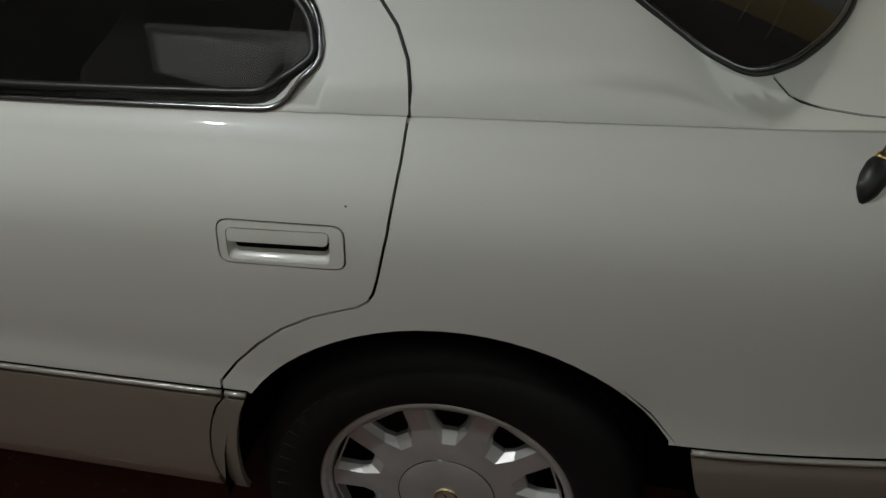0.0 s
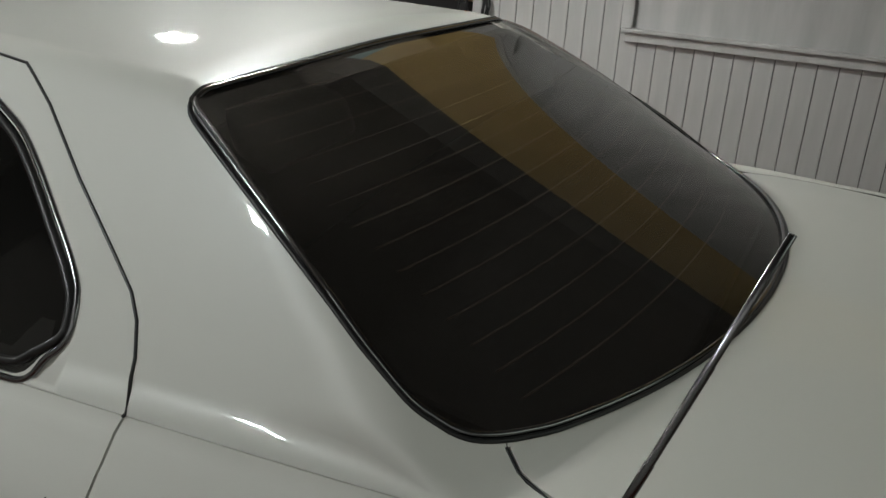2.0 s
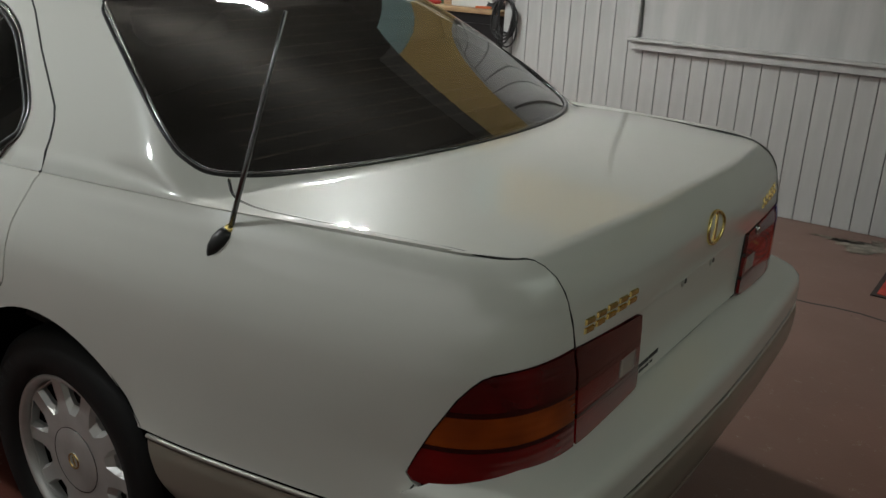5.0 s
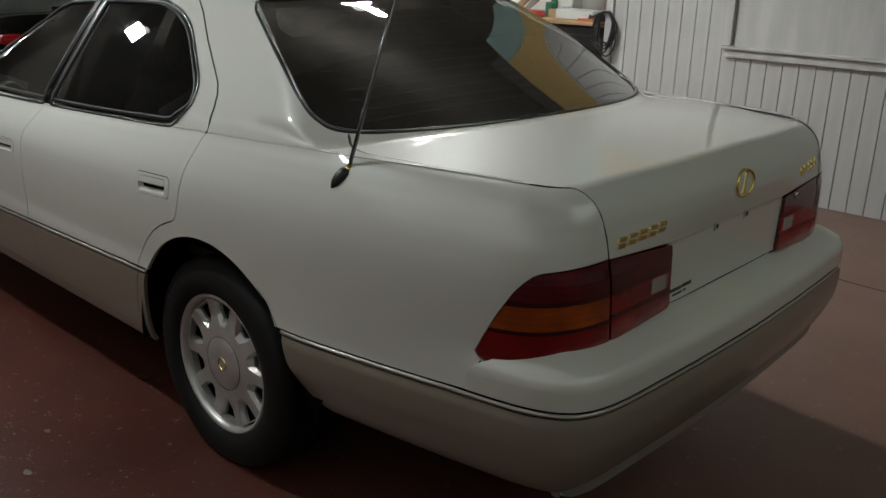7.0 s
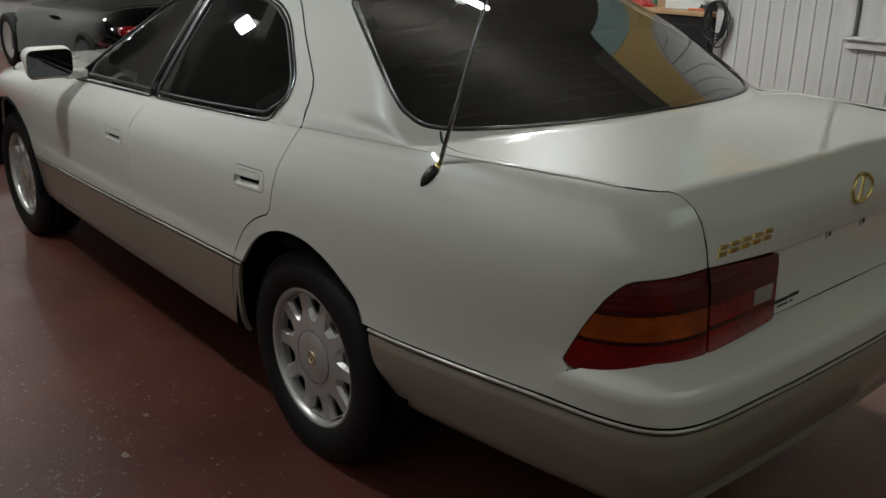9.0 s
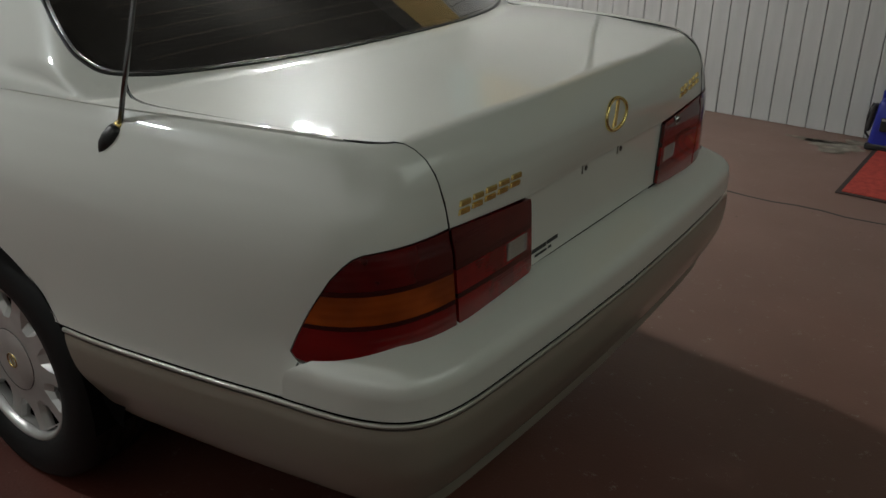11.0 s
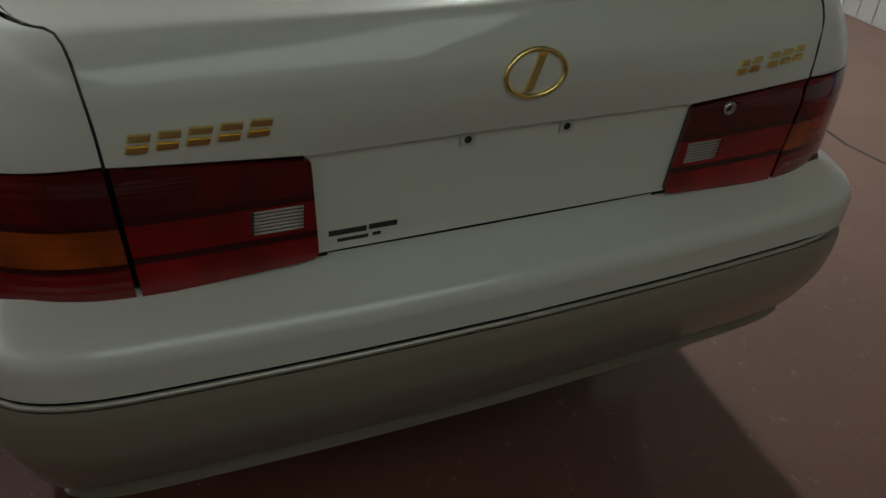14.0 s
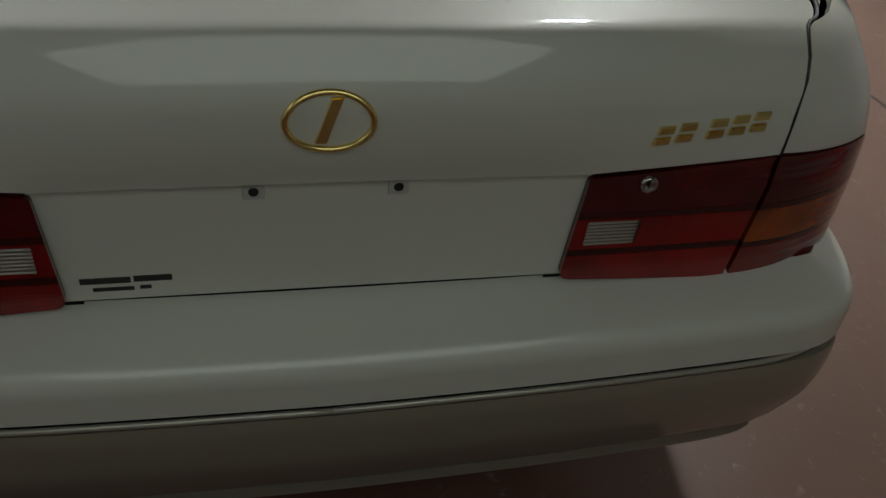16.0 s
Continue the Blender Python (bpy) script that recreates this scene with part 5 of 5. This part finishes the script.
# workbench in the alcove with clutter
bench = thing("workbench", "black workbench cabinet with a pale wooden top", "workbench", (-2.55, 4.0, 0))
part("carcass", block((1.80, 0.62, 1.04), (0, 0, 0.52), 0.006), bench_black, bench, "black cabinet body")
part("worktop", block((1.84, 0.68, 0.035), (0, 0, 1.0575), 0.005), bench_wood, bench, "pale wooden top")
for k in range(3):
    d = part("drawer", block((0.56, 0.02, 0.22), (0.57, -0.312, 0.86 - 0.26 * k), 0.005), bench_black, bench)
    part("drawer_pull", block((0.14, 0.02, 0.015), (0.57, -0.328, 0.90 - 0.26 * k), 0.004), dark_trim, d)
part("label_tag", block((0.022, 0.003, 0.03), (0.72, -0.324, 0.80)), white_plastic, bench)
TOP = 1.075


def rag_mesh(size, seed):
    """A low crumpled heap of cloth."""
    bm = bmesh.new()
    bmesh.ops.create_icosphere(bm, subdivisions=3, radius=size)
    rng = random.Random(seed)
    ph = [rng.uniform(0, 6) for _ in range(4)]
    for v in bm.verts:
        x, y, z = v.co / size
        k = 1 + 0.22 * math.sin(5 * x + ph[0]) * math.cos(6 * y + ph[1]) + 0.12 * math.sin(9 * z + 7 * x + ph[2])
        v.co = Vector((x * k * size, y * k * size * 0.8, max(0.0, (z + 0.35) * k * size * 0.45)))
    return bm


def on_bench(ob_name, label, category, bm, mat, x, y, smooth=False, z=TOP):
    bmesh.ops.translate(bm, vec=(x, y, z), verts=bm.verts)
    return tagged(part(ob_name, bm, mat, None, label, smooth), label, category)


on_bench("storage_box", "milky plastic storage box on the workbench", "box", block((0.36, 0.20, 0.075), (0, 0, 0.038), 0.01), clear_plastic, -1.98, 3.84)
on_bench("bucket", "white plastic bucket on the workbench", "bucket", lathe([(0, 0), (0.11, 0), (0.135, 0.24), (0.142, 0.245), (0.142, 0.262), (0.13, 0.262), (0.105, 0.02), (0, 0.02)], 28, "Z", (0, 0, 0.0)), white_plastic, -2.02, 4.12, True)
on_bench("tin", "small green tin on the workbench", "tin", lathe([(0, 0), (0.04, 0), (0.04, 0.11), (0.036, 0.115), (0, 0.115)], 20, "Z"), green_tin, -2.30, 3.86, True)
on_bench("screwdriver", "red-handled tool lying on the workbench", "tool", block((0.16, 0.03, 0.03), (0, 0, 0.015), 0.01), orange_tool, -2.5, 3.78)
on_bench("tool_tray", "low dark red tool tray on the workbench", "tray", block((0.22, 0.16, 0.035), (0, 0, 0.018), 0.006), red_plastic, -2.62, 3.98)
on_bench("board_offcut", "upright pale wooden board behind the bench", "board", block((0.07, 0.02, 0.7), (0, 0, 0.35), 0.003), bench_wood, -1.76, 3.98)
on_bench("leaning_panel", "white panel leaning on the workbench", "panel", block((0.9, 0.02, 0.5), (0, 0, 0.27), 0.004, 1, pose(0, 0, 0, -14, 0, 0).to_3x3().to_4x4()), white_plastic, -2.75, 4.22)
on_bench("spray_can", "orange spray can on the workbench", "can", lathe([(0, 0), (0.028, 0), (0.028, 0.15), (0.015, 0.17), (0.012, 0.19), (0, 0.19)], 18, "Z"), orange_tool, -1.78, 3.95, True)
on_bench("bowl", "black plastic bowl on the workbench", "bowl", lathe([(0, 0), (0.05, 0), (0.085, 0.055), (0.088, 0.06), (0.082, 0.06), (0.048, 0.008), (0, 0.008)], 24, "Z"), black_plastic, -2.95, 3.82, True)
on_bench("jar", "small pale jar with a dark lid on the workbench", "jar", lathe([(0, 0), (0.033, 0), (0.035, 0.06), (0.03, 0.068), (0.036, 0.07), (0.036, 0.085), (0, 0.087)], 20, "Z"), clear_plastic, -2.22, 3.98, True)
on_bench("bottle", "dark green bottle on the workbench", "bottle", lathe([(0, 0), (0.03, 0), (0.032, 0.11), (0.012, 0.15), (0.012, 0.18), (0, 0.181)], 18, "Z"), green_tin, -2.42, 4.08, True)
on_bench("rag", "crumpled pale rag on the workbench", "rag", rag_mesh(0.11, 5), white_plastic, -2.72, 3.80, True)
on_bench("rag", "crumpled red rag on the workbench", "rag", rag_mesh(0.075, 9), red_plastic, -2.34, 3.74, True)
on_bench("rag", "crumpled dark rag on the workbench", "rag", rag_mesh(0.09, 12), black_plastic, -1.80, 3.80, True)
on_bench("pliers", "orange-handled pliers lying on the workbench", "tool", block((0.15, 0.022, 0.018), (0, 0, 0.009), 0.006, 2, Matrix.Rotation(0.5, 4, "Z")), orange_tool, -1.84, 3.72)
for k, (x, y, tl) in enumerate(((-2.52, 4.12, 38), (-2.46, 4.16, 42))):
    on_bench("timber_strip", "pale timber strip leaning across the bench", "timber", block((0.85, 0.03, 0.05), (0, 0, 0), 0.004, 1, Matrix.Rotation(math.radians(-tl), 4, "Y")), (bench_wood, dull_wall)[k], x, y, z=TOP + 0.29 + 0.012 * k)
for k in range(7):
    x = -3.2 + 0.19 * k + 0.03 * math.sin(5 * k)
    on_bench("small_box", "small carton on the workbench", "box", block((0.07 + 0.02 * (k % 3), 0.06, 0.04 + 0.025 * (k % 2)), (0, 0, 0.02 + 0.0125 * (k % 2)), 0.004, 1, Matrix.Rotation(0.4 * k, 4, "Z")), (dull_wall, bench_wood, red_plastic, white_plastic)[k % 4], x, 3.88 + 0.05 * math.cos(3 * k))
cable = thing("hanging_cable", "coiled black cable hanging at the wall corner", "cable", (-1.585, 3.60, 1.10))
part("hook", block((0.02, 0.06, 0.02), (0, 0.015, 0.06), 0.005), dark_trim, cable)
for k in range(7):
    r0, h = 0.062 + 0.009 * ((k * 3) % 5), 0.115 + 0.012 * ((k * 2) % 5)
    lean = 0.16 * math.sin(2.3 * k)
    tube("cable_loop", [(r0 * math.sin(a) + lean * 0.5 * h * (math.cos(a) - 1) + 0.006 * math.sin(3 * a + k), -0.006 * k + 0.008 * math.cos(2 * a + k), 0.065 - h + h * math.cos(a)) for a in np.linspace(0, 2 * math.pi, 32, endpoint=False)], 0.0062, black_plastic, cable, True, 6)
part("plug", block((0.05, 0.04, 0.10), (-0.075, -0.02, -0.10), 0.012), black_plastic, cable, "black plug block")


# cars in the depth of the garage
def far_car(name, label, paint, at, turn, length, height):
    """A low coupe: lofted body, cabin glass, wheels, lamps."""
    root = thing(name, label, "car", at)
    root.rotation_euler = (0, 0, math.radians(turn))
    deck_line = hermite([-0.5, -0.42, -0.2, 0.15, 0.38, 0.5], [0.50, 0.62, 0.74, 0.80, 0.82, 0.66])
    wide = hermite([-0.5, -0.4, -0.2, 0.2, 0.42, 0.5], [0.62, 0.80, 0.88, 0.90, 0.86, 0.70])
    verts, faces, n = [], [], 20
    for i in range(33):
        u = -0.5 + i / 32
        w, top = float(wide(u)), float(deck_line(u)) * height / 1.3
        for j in range(n + 1):
            a = math.pi * j / n
            c, s = math.cos(a), math.sin(a)
            verts.append((u * length, w * math.copysign(abs(c) ** 0.45, c), 0.22 + (top - 0.22) * s ** 0.5))
    for i in range(32):
        for j in range(n):
            a = i * (n + 1) + j
            faces.append((a, a + 1, a + n + 2, a + n + 1))
    faces += [tuple(range(n + 1)), tuple(32 * (n + 1) + j for j in range(n, -1, -1))]
    b = finish("body", verts, faces, None, paint, root)
    b.data.polygons.foreach_set("use_smooth", [True] * len(b.data.polygons))
    verts, faces = [], []
    roof_line = hermite([-0.26, -0.1, 0.1, 0.34], [0.78, 1.26, 1.28, 0.80])
    for i in range(17):
        u = -0.26 + 0.6 * i / 16
        top = float(roof_line(u)) * height / 1.3
        for j in range(n + 1):
            a = math.pi * j / n
            c, s = math.cos(a), math.sin(a)
            verts.append((u * length, 0.70 * math.copysign(abs(c) ** 0.6, c) * (1 - 0.18 * s), 0.6 + (top - 0.6) * s ** 0.6))
    for i in range(16):
        for j in range(n):
            a = i * (n + 1) + j
            faces.append((a, a + 1, a + n + 2, a + n + 1))
    g = finish("cabin_glass", verts, faces, None, thin_glass, root, "dark cabin glass")
    g.data.polygons.foreach_set("use_smooth", [True] * len(g.data.polygons))
    part("lower_sill", block((length * 0.92, 1.62, 0.18), (0, 0, 0.22), 0.04), black_plastic, root)
    for x in (-0.31, 0.31):
        for s in (-1, 1):
            w = part("wheel", lathe([(0, -0.06), (0.20, -0.07), (0.22, -0.085), (0.225, 0.06), (0, 0.06)], 28, "Y"), silver, root, smooth=True)
            w.location = (x * length, 0.79 * s, 0.325)
            if s > 0:
                w.rotation_euler = (0, 0, math.pi)
            part("tyre", lathe([(0.225, -0.09), (0.27, -0.105), (0.315, -0.09), (0.325, -0.06), (0.325, 0.06), (0.315, 0.09), (0.225, 0.09)], 32, "Y"), rubber, w, smooth=True)
    for s in (-1, 1):
        part("tail_lamp", block((0.16, 0.40, 0.10), (length * 0.47, 0.56 * s, 0.62 * height / 1.3), 0.04, 3), red_lens, root, "red tail lamp", True)
        part("door_mirror", block((0.10, 0.17, 0.12), (-0.17 * length, 0.98 * s, 0.90 * height / 1.3), 0.035, 3), paint, root, smooth=True)
    return root


far_car("black_coupe", "glossy black coupe parked nose to the end wall", black_paint, (-8.5, 1.86, 0), 0, 4.3, 1.42)
far_car("red_coupe", "red low coupe parked beside the black one", red_paint, (-7.55, -1.08, 0), 0, 4.3, 1.5)
sign = thing("end_wall_panel", "plain red and white panel on the end wall", "sign", (FRONT_X + 0.01, 1.62, 0.80))
part("panel_board", block((0.02, 0.46, 0.22), (0.01, 0, 0), 0.01), white_plastic, sign)
part("panel_bar", block((0.012, 0.36, 0.12), (0.018, 0, 0), 0.01), red_plastic, sign, "plain red bar")

# dry leaf on the floor beside the car
leaf = bmesh.new()
rings = []
for k in range(9):
    a = -1 + k / 4
    w = 0.014 * math.sqrt(max(0.0, 1 - a * a)) + 0.001
    rings.append([leaf.verts.new((0.032 * a, s * w, 0.006 + 0.007 * abs(s) * (1 + 0.5 * math.sin(3 * a)) + 0.004 * a * a)) for s in (-1, 0, 1)])
for a, b in zip(rings, rings[1:]):
    for k in (0, 1):
        leaf.faces.new((a[k], a[k + 1], b[k + 1], b[k]))
bmesh.ops.solidify(leaf, geom=leaf.faces[:], thickness=0.001)
lf = tagged(part("leaf", leaf, leaf_dry, None, "dry curled brown leaf on the floor", True), "dry curled brown leaf on the red floor", "leaf")
lf.location = (-0.667, -0.79, -0.001)

# boards of the wall
bm = block((0.1065, 0.016, 2.76), (0, 0, 1.38), 0.003, 1)
first = part("board", bm, wall_paint, wall_north)
first.location = (-1.505, WALL_Y + 0.008, 0)
for i in range(1, 66):
    b = first.copy()
    b.location.x = -1.505 + i * 0.1105
    b.location.y += random.uniform(-0.0008, 0.0008)
    scene.collection.objects.link(b)
